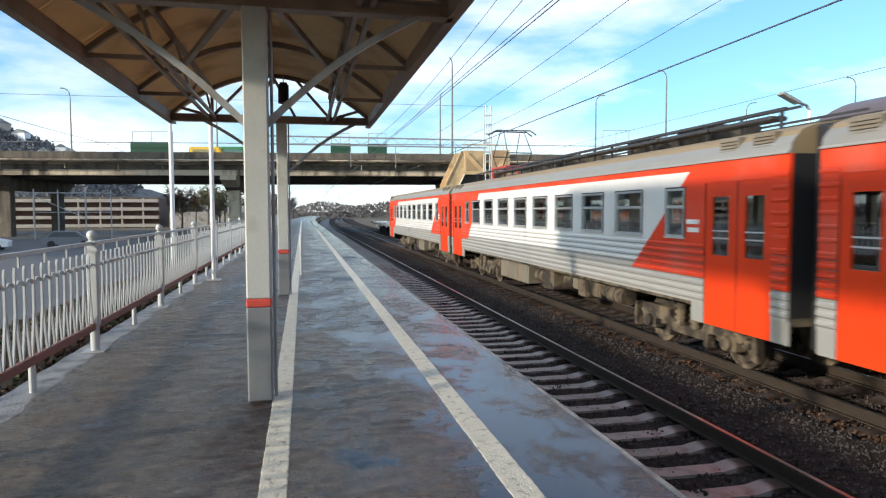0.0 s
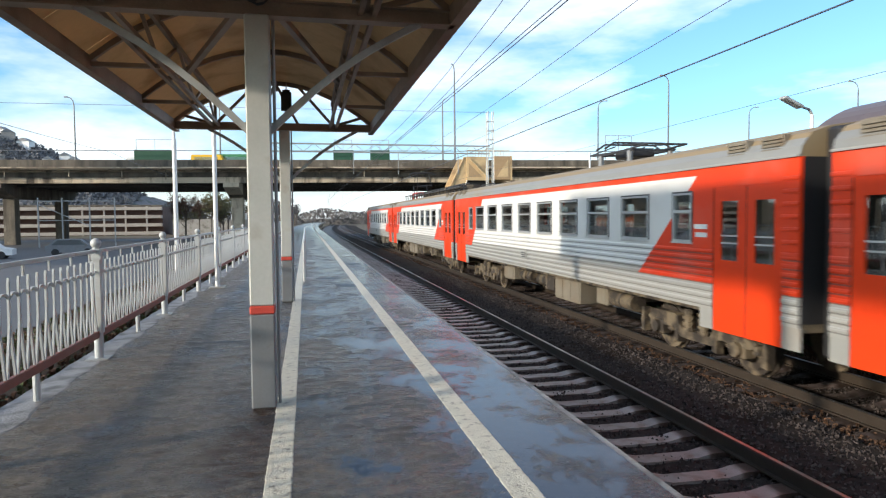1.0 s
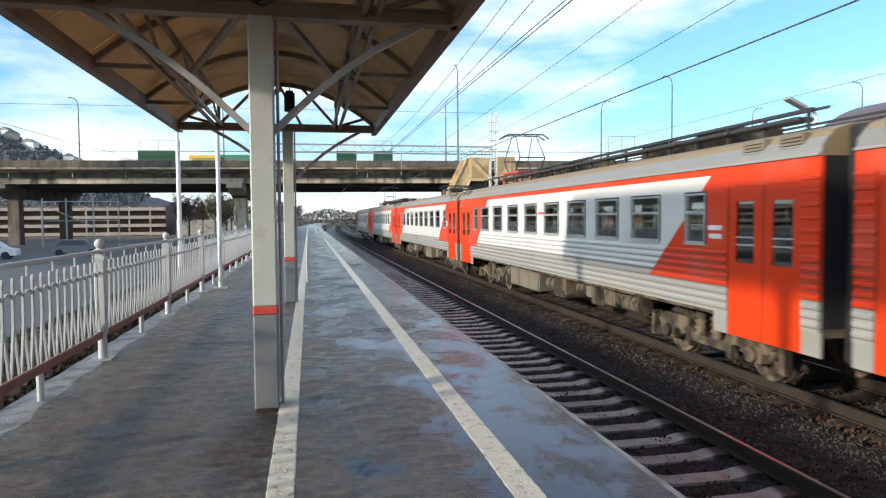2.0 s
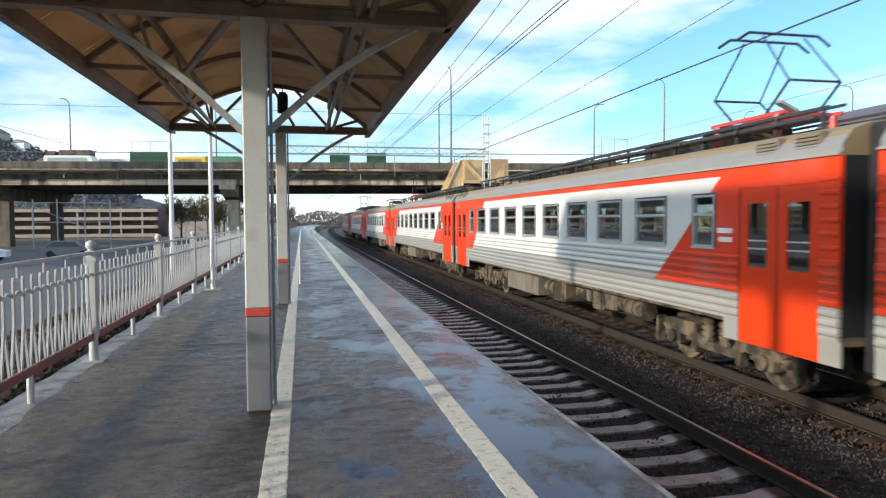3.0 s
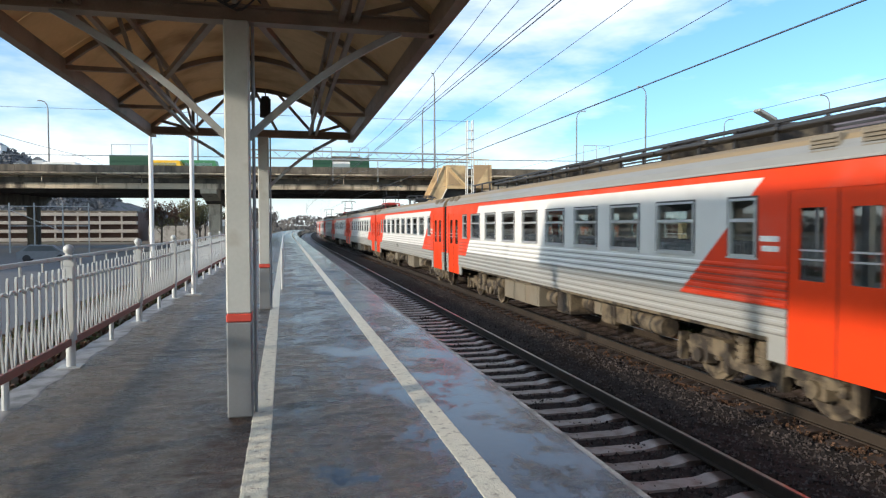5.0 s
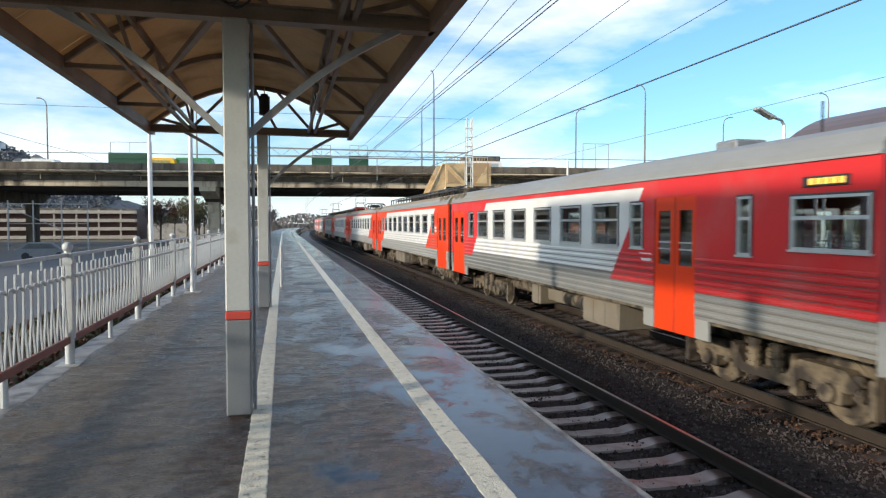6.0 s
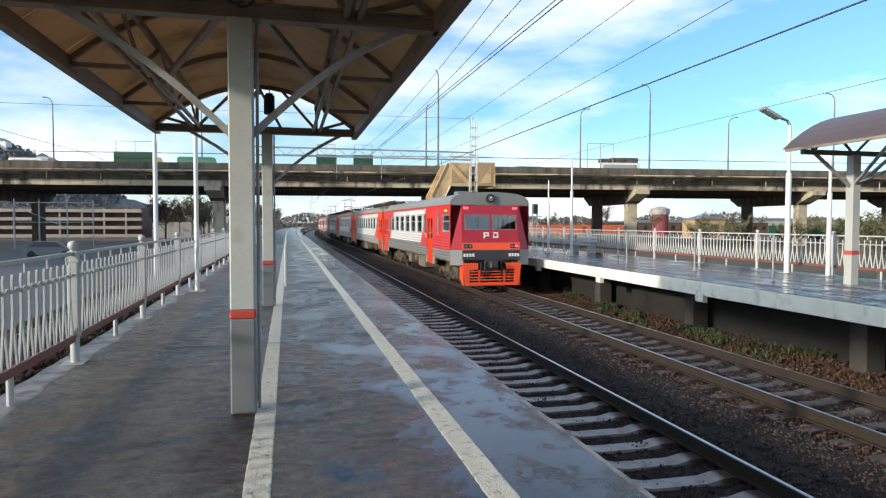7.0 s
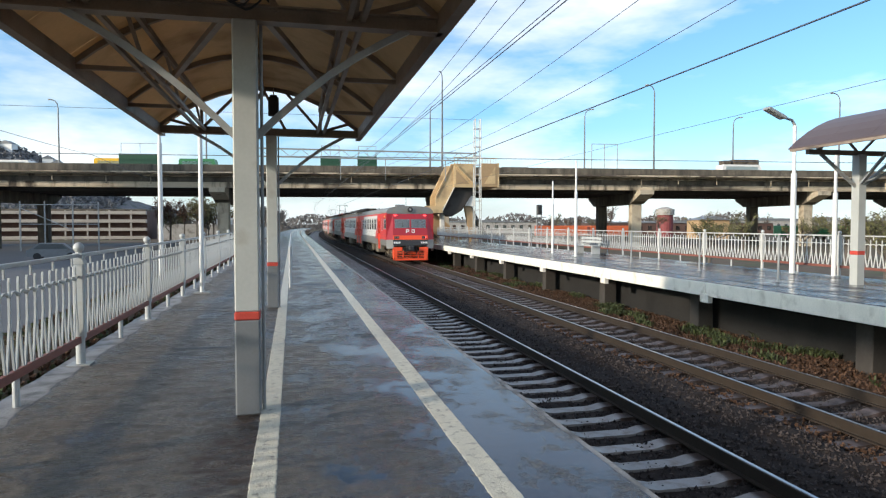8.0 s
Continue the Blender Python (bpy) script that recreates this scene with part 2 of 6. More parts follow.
M = dict(
    asphalt=wet_asphalt(),
    concrete=mat("weathered_concrete", (0.36, 0.34, 0.31), 0.8, vary=0.18, scale=1.6, bump=0.35, bscale=30, dirt=(0.13, 0.115, 0.095), dirt_at=(0.52, 0.78)),
    kerb=mat("pale_edge_concrete", (0.25, 0.24, 0.23), 0.55, vary=0.25, scale=5, bump=0.8, bscale=40, dirt=(0.085, 0.075, 0.065), dirt_at=(0.46, 0.66), dscale=4.5),
    line=mat("worn_white_paint", (0.62, 0.58, 0.47), 0.6, vary=0.14, scale=9, bump=0.8, bscale=60, dirt=(0.22, 0.19, 0.15), dirt_at=(0.55, 0.72), dscale=17),
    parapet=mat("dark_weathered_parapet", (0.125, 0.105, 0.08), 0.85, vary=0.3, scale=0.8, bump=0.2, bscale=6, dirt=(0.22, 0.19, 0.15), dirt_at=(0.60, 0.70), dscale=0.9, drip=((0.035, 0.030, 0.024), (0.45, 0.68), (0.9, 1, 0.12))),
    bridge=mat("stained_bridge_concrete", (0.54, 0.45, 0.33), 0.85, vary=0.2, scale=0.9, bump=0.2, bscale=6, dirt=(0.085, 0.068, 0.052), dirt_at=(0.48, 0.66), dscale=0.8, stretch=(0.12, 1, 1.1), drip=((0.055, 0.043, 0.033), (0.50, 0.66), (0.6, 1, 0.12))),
    # sunlit copy of the pier concrete; shaded piers use the parapet colour
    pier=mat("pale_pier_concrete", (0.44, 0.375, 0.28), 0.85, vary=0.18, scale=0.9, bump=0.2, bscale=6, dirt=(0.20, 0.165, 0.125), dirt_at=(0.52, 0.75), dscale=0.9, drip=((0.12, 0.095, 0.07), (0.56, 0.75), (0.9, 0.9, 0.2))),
    fencewhite=mat("clean_white_fence_paint", (0.50, 0.50, 0.48), 0.45, vary=0.1, scale=5, dirt=(0.42, 0.36, 0.29), dirt_at=(0.58, 0.8), dscale=5),
    steel=mat("grey_painted_steel", (0.30, 0.31, 0.31), 0.45, vary=0.12, scale=4, bump=0.08, bscale=25, dirt=(0.20, 0.17, 0.14), dirt_at=(0.58, 0.8), dscale=2.5),
    post=mat("light_grey_post_paint", (0.43, 0.44, 0.42), 0.45, vary=0.08, scale=3, bump=0.08, bscale=25, dirt=(0.30, 0.27, 0.23), dirt_at=(0.6, 0.85), dscale=3),
    postlow=mat("dark_grey_post_paint", (0.17, 0.18, 0.19), 0.45, vary=0.12, scale=4, dirt=(0.12, 0.10, 0.08), dirt_at=(0.6, 0.8), dscale=3),
    bandred=mat("red_band_paint", (0.50, 0.06, 0.04), 0.5, vary=0.12),
    truss=mat("brown_grey_truss_paint", (0.27, 0.21, 0.16), 0.5, vary=0.2, scale=4, dirt=(0.05, 0.04, 0.035), dirt_at=(0.5, 0.8)),
    roofsheet=mat("beige_canopy_sheet", (0.62, 0.45, 0.25), 0.6, vary=0.10, scale=1.2, dirt=(0.36, 0.22, 0.10), dirt_at=(0.48, 0.72), dscale=1.3, translucent=0.22),
    fence=mat("white_fence_paint", (0.46, 0.47, 0.46), 0.45, vary=0.1, scale=5, dirt=(0.33, 0.28, 0.22), dirt_at=(0.58, 0.8), dscale=5),
    fencered=mat("brown_red_fence_rail", (0.20, 0.07, 0.05), 0.6, vary=0.2, scale=5),
    rail=mat("rail_side_rust", (0.038, 0.028, 0.020), 0.6, metal=0.2, vary=0.25, scale=6),
    railtop=mat("polished_rail_head", (0.50, 0.49, 0.48), 0.34, metal=1.0, vary=0.1, scale=8),
    sleeper=mat("concrete_sleeper", (0.25, 0.225, 0.205), 0.42, seat=(0.05, 0.032, 0.024), vary=0.2, scale=6, bump=0.3, bscale=40, dirt=(0.12, 0.08, 0.06), dirt_at=(0.5, 0.7), dscale=5, per_object=0.2),
    oldsleeper=mat("rust_stained_sleeper", (0.088, 0.068, 0.064), 0.55, seat=(0.03, 0.02, 0.016), vary=0.25, scale=6, bump=0.3, bscale=40, dirt=(0.035, 0.025, 0.020), dirt_at=(0.45, 0.65), dscale=4, per_object=0.25),
    # concrete coloured near black to stand for shade under decks and platforms
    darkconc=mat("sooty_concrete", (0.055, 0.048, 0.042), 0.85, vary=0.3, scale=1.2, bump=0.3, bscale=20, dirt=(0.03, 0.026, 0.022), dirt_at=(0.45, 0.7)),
    ballast=mat("dark_ballast", (0.030, 0.025, 0.023), 0.95, spec=0.1, vary=0.5, scale=9, bump=1.0, bscale=22, dirt=(0.024, 0.016, 0.012), dirt_at=(0.45, 0.7), dscale=0.6),
    stone=mat("ballast_stone", (0.047, 0.039, 0.037), 0.95, vary=0.25, scale=8, island=0.75, spec=0.15),
    ground=mat("dry_ground", (0.10, 0.072, 0.048), 0.95, vary=0.35, scale=0.6, bump=0.6, bscale=8, dirt=(0.06, 0.075, 0.03), dirt_at=(0.5, 0.65), dscale=0.25),
    crack=mat("old_tar_patch", (0.018, 0.017, 0.018), 0.4, vary=0.4, scale=6, bump=0.8, bscale=30),
    rubber=mat("dark_window_rubber", (0.05, 0.05, 0.052), 0.5, vary=0.15),
    road=mat("grey_road_asphalt", (0.085, 0.084, 0.085), 0.7, vary=0.15, scale=0.6, bump=0.2, bscale=30),
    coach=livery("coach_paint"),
    # cab reds are darker copies of the coach red, with shade mixed in
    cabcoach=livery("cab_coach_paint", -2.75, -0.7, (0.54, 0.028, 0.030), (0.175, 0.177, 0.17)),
    red=mat("red_coach_paint", (0.39, 0.018, 0.033), 0.35, vary=0.06, scale=1.5, dirt=(0.36, 0.05, 0.04), dirt_at=(0.6, 0.85), dscale=1.5),
    doorred=mat("orange_red_door_paint", (0.66, 0.048, 0.010), 0.35, vary=0.06, scale=1.5, spec=0.22),
    orange=mat("orange_paint", (0.85, 0.09, 0.028), 0.4, vary=0.08, scale=2),
    roofgrey=mat("coach_roof_paint", (0.22, 0.215, 0.20), 0.6, vary=0.14, scale=0.8, dirt=(0.23, 0.17, 0.095), dirt_at=(0.34, 0.54), dscale=0.5, stretch=(1, 0.15, 1)),
    roofside=mat("grey_cornice_paint", (0.20, 0.205, 0.20), 0.5, vary=0.1, scale=1, dirt=(0.22, 0.18, 0.12), dirt_at=(0.5, 0.8), stretch=(1, 0.2, 1)),
    silver=mat("silver_grey_paint", (0.26, 0.262, 0.25), 0.4, vary=0.08, scale=2, dirt=(0.25, 0.21, 0.17), dirt_at=(0.55, 0.85)),
    black=mat("black_rubber", (0.016, 0.016, 0.018), 0.6, vary=0.2),
    under=mat("dusty_running_gear", (0.135, 0.106, 0.070), 0.75, vary=0.35, scale=3, bump=0.3, bscale=14, dirt=(0.030, 0.023, 0.018), dirt_at=(0.44, 0.58), dscale=3.2),
    box=mat("grey_equipment_box", (0.17, 0.148, 0.113), 0.65, vary=0.15, scale=2, dirt=(0.16, 0.12, 0.08), dirt_at=(0.5, 0.75), dscale=1.4),
    alu=mat("window_aluminium", (0.62, 0.63, 0.63), 0.3, metal=0.7, vary=0.08),
    glass=glass("window_glass", (0.80, 0.85, 0.85), 0.02, 0.15),
    cabglass=glass("windscreen_glass", (0.55, 0.62, 0.64), 0.02, 0.16),
    seat=mat("dark_seat_cover", (0.06, 0.09, 0.11), 0.7),
    interior=mat("coach_interior_panel", (0.42, 0.41, 0.37), 0.6),
    dark=mat("dark_cable_black", (0.03, 0.03, 0.032), 0.5),
    wire=mat("dull_wire_metal", (0.10, 0.11, 0.13), 0.5, metal=0.5),
    copper=mat("red_insulator", (0.45, 0.05, 0.04), 0.4),
    white=mat("white_paint", (0.72, 0.72, 0.70), 0.45, vary=0.06),
    yellowconc=mat("ochre_stair_concrete", (0.60, 0.43, 0.23), 0.8, vary=0.15, scale=0.8, dirt=(0.30, 0.20, 0.11), dirt_at=(0.5, 0.75), dscale=0.7),
    slabwhite=mat("dirty_whitewash", (0.78, 0.74, 0.66), 0.75, vary=0.12, scale=3, bump=0.4, bscale=30, dirt=(0.44, 0.40, 0.33), dirt_at=(0.54, 0.76), dscale=2.5, drip=((0.30, 0.26, 0.20), (0.58, 0.80), (1, 3.0, 0.5))),
    undercroft_shade=mat("soot_black_wall", (0.014, 0.013, 0.012), 0.9, vary=0.4, scale=1.5, bump=0.3, bscale=20),
    # hill and its trees carry the distance haze as grey in their colour
    hazewood=mat("hazy_trees", (0.15, 0.15, 0.155), 0.95, vary=0.3, scale=0.05, island=0.25),
    hill=mat("hazy_hillside", (0.15, 0.15, 0.155), 0.95, vary=0.35, scale=0.06, dirt=(0.10, 0.11, 0.10), dirt_at=(0.45, 0.6), dscale=0.12),
    brown=mat("brown_canopy_metal", (0.10, 0.07, 0.065), 0.4, vary=0.15, scale=2),
    lampred=mat("red_tail_lamp", (0.6, 0.02, 0.02), 0.3, emit=(1.0, 0.05, 0.05, 6.0)),
    amber=mat("amber_destination_display", (0.5, 0.3, 0.05), 0.4, emit=(1.0, 0.6, 0.1, 1.2)),
    lens=mat("lamp_lens", (0.75, 0.75, 0.72), 0.1),
    dimlens=mat("unlit_lamp_lens", (0.16, 0.15, 0.15), 0.08),
    leaf=mat("autumn_leaves", (0.12, 0.11, 0.04), 0.8, vary=0.35, scale=2, island=0.5),
    weed=mat("trackside_weeds", (0.05, 0.065, 0.02), 0.8, vary=0.4, scale=2, island=0.55),
    drygrass=mat("dry_autumn_grass", (0.085, 0.044, 0.024), 0.9, vary=0.4, scale=2, island=0.5),
    bark=mat("grey_bark", (0.10, 0.085, 0.07), 0.9, vary=0.3, scale=5),
    # colour greyed and evened out towards the distance haze
    far_wood=mat("far_trees", (0.125, 0.115, 0.11), 0.95, vary=0.2, scale=0.05, island=0.18),
    greenpanel=mat("dark_green_panel", (0.015, 0.07, 0.035), 0.5, vary=0.15),
    yellow=mat("yellow_van_paint", (0.75, 0.45, 0.03), 0.4, vary=0.08),
    containers=mat("orange_wagon_paint", (0.55, 0.13, 0.05), 0.6, vary=0.2),
    greenwagon=mat("green_wagon_paint", (0.04, 0.20, 0.08), 0.5, vary=0.2),
    brick=mat("red_brick_wall", (0.22, 0.055, 0.055), 0.8, vary=0.25, scale=3),
    brownwall=mat("brown_garage_wall", (0.10, 0.055, 0.042), 0.8, vary=0.3, scale=0.4),
    band=mat("pale_parapet_band", (0.36, 0.325, 0.285), 0.8, vary=0.2, scale=0.3),
    tan=mat("tan_plaster", (0.42, 0.28, 0.15), 0.8, vary=0.15, scale=0.4),
    blue=mat("cool_blue_panel", (0.05, 0.09, 0.16), 0.5),
)


# ---- mesh helpers ----
def box(bm, x0, x1, y0, y1, z0, z1, bev=0.0):
    r = bmesh.ops.create_cube(bm, size=1.0, matrix=Matrix.Translation(((x0 + x1) / 2, (y0 + y1) / 2, (z0 + z1) / 2)) @ Matrix.Diagonal((x1 - x0, y1 - y0, z1 - z0, 1)))
    if bev:
        es = list({e for v in r["verts"] for e in v.link_edges})
        bmesh.ops.bevel(bm, geom=es, offset=bev, segments=1, affect="EDGES")
    return bm


def frame_to(p, q):
    p, q = Vector(p), Vector(q)
    d = q - p
    return Matrix.Translation((p + q) / 2) @ d.to_track_quat("Z", "Y").to_matrix().to_4x4(), d.length


def tube(bm, p, q, r, n=8, r2=None):
    m, length = frame_to(p, q)
    bmesh.ops.create_cone(bm, cap_ends=True, segments=n, radius1=r, radius2=r if r2 is None else r2, depth=length, matrix=m)
    return bm


def beam(bm, p, q, w, h):
    m, length = frame_to(p, q)
    bmesh.ops.create_cube(bm, size=1.0, matrix=m @ Matrix.Diagonal((w, h, length, 1)))
    return bm


def ball(bm, c, r, u=12, v=8, squash=1.0):
    bmesh.ops.create_uvsphere(bm, u_segments=u, v_segments=v, radius=r, matrix=Matrix.Translation(c) @ Matrix.Diagonal((1, 1, squash, 1)))
    return bm


def prism(bm, pts, a, b, axis="y"):
    """The outline pts (in x,z for axis y; y,z for axis x; x,y for axis z), drawn out from a to b."""
    put = {"y": lambda p, t: (p[0], t, p[1]), "x": lambda p, t: (t, p[0], p[1]), "z": lambda p, t: (p[0], p[1], t)}[axis]
    lo, hi = [bm.verts.new(put(p, a)) for p in pts], [bm.verts.new(put(p, b)) for p in pts]
    bm.faces.new(lo), bm.faces.new(hi)
    for i in range(len(pts)):
        j = (i + 1) % len(pts)
        bm.faces.new((lo[i], lo[j], hi[j], hi[i]))
    bmesh.ops.recalc_face_normals(bm, faces=bm.faces)
    return bm


def make(name, bm, material, smooth=False):
    me = bpy.data.meshes.new(name)
    if smooth:
        for f in bm.faces:
            f.smooth = True
        for e in bm.edges:
            e.smooth = e.calc_face_angle(0) < 0.6
    bm.to_mesh(me)
    bm.free()
    me.materials.append(M[material] if isinstance(material, str) else material)
    return new(name, me)


def part(name, bm, material, parent, label="", smooth=False):
    ob = make(name, bm, material, smooth)
    ob.parent = parent
    if label:
        ob["label"] = label
    return ob


def again(ob, parent, m=None):
    """Another object on the same mesh under parent."""
    o = bpy.data.objects.new(ob.name, ob.data)
    scene.collection.objects.link(o)
    o.parent = parent
    if m is not None:
        o.matrix_basis = m
    return o


def new_bm():
    return bmesh.new()


def setting(name, bm, material, label, category, smooth=False):
    return tagged(make(name, bm, material, smooth), label, category, kind="structure")


def thing(name, label, category, at=(0, 0, 0), turn=0, group=""):
    ob = tagged(new(name), label, category, group)
    ob.matrix_basis = pose(*at, 0, 0, turn)
    return ob


RAIL = -1.15          # rail head
NEAR, FAR = 4.31, 8.38  # track axes
BEND_Y, BEND_R = 90.0, 2600.0


def bend(y):
    """Sideways shift of everything along the line where it starts to curve."""
    return 0.0 if y < BEND_Y else (y - BEND_Y) ** 2 / (2 * BEND_R)


def strip(bm, x0, x1, z0, z1, y0, y1, step=None):
    """A long bar that follows the line's curve."""
    ys = [y0] + [y for y in (90, 110, 130, 150, 175, 200, 230, 260, 300) if y0 < y < y1] + [y1]
    rings = [[bm.verts.new((x + bend(y), y, z)) for x, z in ((x0, z0), (x1, z0), (x1, z1), (x0, z1))] for y in ys]
    for a, b in zip(rings, rings[1:]):
        for i in range(4):
            j = (i + 1) % 4
            bm.faces.new((a[i], a[j], b[j], b[i]))
    bm.faces.new(rings[0]), bm.faces.new(rings[-1])
    bmesh.ops.recalc_face_normals(bm, faces=bm.faces)
    return bm


# ---- ground, platforms and tracks ----
def ground():
    bm = new_bm()
    xs = [-3000, -400, -120, -60, -30, -12, -4, 2, 6, 11, 18, 30, 60, 120, 400, 3000]
    ys = [-3000, -300, -60, -20, 0, 10, 20, 40, 60, 80, 100, 140, 200, 400, 3000]
    grid = [[bm.verts.new((x, y, -1.72 + (0.0 if abs(x) > 40 else 0.03 * noise.noise((x, y, 0))))) for x in xs] for y in ys]
    for a, b in zip(grid, grid[1:]):
        for i in range(len(xs) - 1):
            bm.faces.new((a[i], a[i + 1], b[i + 1], b[i]))
    setting("ground", bm, "ground", "brown dry earth with thin autumn grass beside the tracks", "ground")
    bm = new_bm()
    box(bm, -120, -7.5, 14, 117, -1.72, -1.60)
    setting("road", bm, "road", "grey asphalt yard beyond the platform fence", "road")


def platform_near():
    bm = new_bm()
    strip(bm, -2.52, 2.035, -0.30, 0.0, -14, 260)
    setting("platform", bm, "asphalt", "wet dark asphalt platform with puddles and worn patches", "platform")
    bm = new_bm()
    strip(bm, 2.035, 2.09, -0.30, -0.004, -14, 260)
    setting("platform_edge", bm, "kerb", "worn pale concrete edge of the wet platform", "platform edge")
    bm = new_bm()
    strip(bm, -2.58, -2.52, -0.28, 0.0, -14, 260)
    setting("platform_kerb", bm, "kerb", "pale cracked concrete kerb along the fence", "kerb")
    # broken pale concrete skim whose inner edge is ragged
    bm = new_bm()
    ys = [-14 + 0.12 * k for k in range(900)]
    rows = []
    for y in ys:
        inner = -2.27 + 0.13 * noise.noise((0, y * 1.3, 5)) + 0.05 * noise.noise((0, y * 6, 2))
        rows.append([bm.verts.new((-2.58 + 0.02 * noise.noise((1, y * 3, 0)), y, 0.005)), bm.verts.new((inner - 0.02, y, 0.005)), bm.verts.new((inner, y, 0.0003))])
    for p, q in zip(rows, rows[1:]):
        for i in range(2):
            bm.faces.new((p[i], p[i + 1], q[i + 1], q[i]))
    setting("kerb_skim", bm, "kerb", "broken pale concrete skim along the fence feet", "kerb")
    bm = new_bm()
    for y in range(-12, 250, 6):
        box(bm, -2.3 + bend(y), 1.6 + bend(y), y, y + 0.5, -1.75, -0.30)
    setting("platform_support", bm, "concrete", "dark concrete supports under the platform", "support")
    # flat dark patches for cracks and holes in the asphalt, ragged and nearly flush
    for k, (cx, cy, rx, ry) in enumerate(((0.95, 15.8, 0.30, 0.34), (0.57, 17.7, 0.30, 0.28), (-1.12, 8.9, 0.34, 0.05), (1.55, 23.0, 0.28, 0.5), (0.2, 12.4, 0.05, 0.05))):
        bm = new_bm()
        ring = []
        for j in range(26):
            a = 2 * math.pi * j / 26
            f = 1 + 0.55 * noise.noise((math.cos(a) * 1.7 + 5 * k, math.sin(a) * 1.7, 3)) + 0.2 * noise.noise((math.cos(a) * 6, math.sin(a) * 6, k))
            ring.append(bm.verts.new((cx + rx * f * math.cos(a), cy + ry * f * math.sin(a), 0.0035)))
        bm.faces.new(ring)
        setting("tar_patch", bm, "crack", "small ragged dark patch standing for a crack in the wet asphalt", "patch")
    # painted lines with ragged edges
    for k, (name, x0, x1, label) in enumerate((("edge_line", 1.135, 1.305, "worn white safety line painted along the platform edge"),
                                               ("inner_line", -0.265, -0.115, "worn whitish strip painted along the canopy posts"))):
        bm = new_bm()
        ys = [-4 + 0.03 * i for i in range(1200)] + [32 + 4.0 * i for i in range(56)]
        rows = []
        for y in ys:
            rag = 0.018 if y < 32 else 0.0
            d = bend(y)
            a = x0 + d + rag * (0.35 * noise.noise((k, y * 2, 1)) + 0.5 * noise.noise((k, y * 23, 4)))
            b = x1 + d + rag * (0.35 * noise.noise((k, y * 2, 9)) + 0.5 * noise.noise((k, y * 23, 7)))
            rows.append([bm.verts.new((a - 0.006, y, 0.0004)), bm.verts.new((a, y, 0.004)), bm.verts.new((b, y, 0.004)), bm.verts.new((b + 0.006, y, 0.0004))])
        for p, q in zip(rows, rows[1:]):
            for i in range(3):
                bm.faces.new((p[i], p[i + 1], q[i + 1], q[i]))
        setting(name, bm, "line", label, "painted line")


def track(axis, name, label, y0, y1, paint):
    root = tagged(new(name), label, "track", kind="structure")
    for side in (-1, 1):
        c = axis + side * 0.7975
        rail = part("rail", strip(new_bm(), c - 0.0375, c + 0.0375, RAIL - 0.045, RAIL - 0.004, y0, y1), "rail", root)
        strip_top = part("rail_head", strip(new_bm(), c - 0.016, c + 0.030, RAIL - 0.004, RAIL, y0, y1), "railtop", rail)
        part("rail_web", strip(new_bm(), c - 0.012, c + 0.012, RAIL - 0.16, RAIL - 0.045, y0, y1), "rail", rail)
        part("rail_foot", strip(new_bm(), c - 0.07, c + 0.07, RAIL - 0.18, RAIL - 0.16, y0, y1), "rail", rail)
    proto = None
    rng = random.Random(int(axis * 10))
    for i in range(-10, 130):
        y = y0 + 6 + i * 0.617
        if proto is None:
            bm = new_bm()
            prof = [(-1.35, -0.02), (-1.35, 0.0), (-0.95, 0.015), (-0.55, 0.012), (-0.35, -0.03), (0.35, -0.03), (0.55, 0.012), (0.95, 0.015), (1.35, 0.0), (1.35, -0.02), (1.35, -0.14), (-1.35, -0.14)]
            prism(bm, prof, -0.125, 0.125)
            proto = part("sleeper", bm, paint, root)
            ob = proto
        else:
            ob = again(proto, root)
        ob.matrix_basis = pose(axis + rng.uniform(-0.02, 0.02), y, RAIL - 0.195, 0, 0, rng.uniform(-0.6, 0.6))
    bm = new_bm()
    for i in range(130, 420):
        y = y0 + 6 + i * 0.617
        x = axis + bend(y)
        if y < y1:
            box(bm, x - 1.35, x + 1.35, y - 0.125, y + 0.125, RAIL - 0.33, RAIL - 0.185)
    far = part("far_sleepers", bm, paint, root)
    far["kind"] = "stuff"
    return root


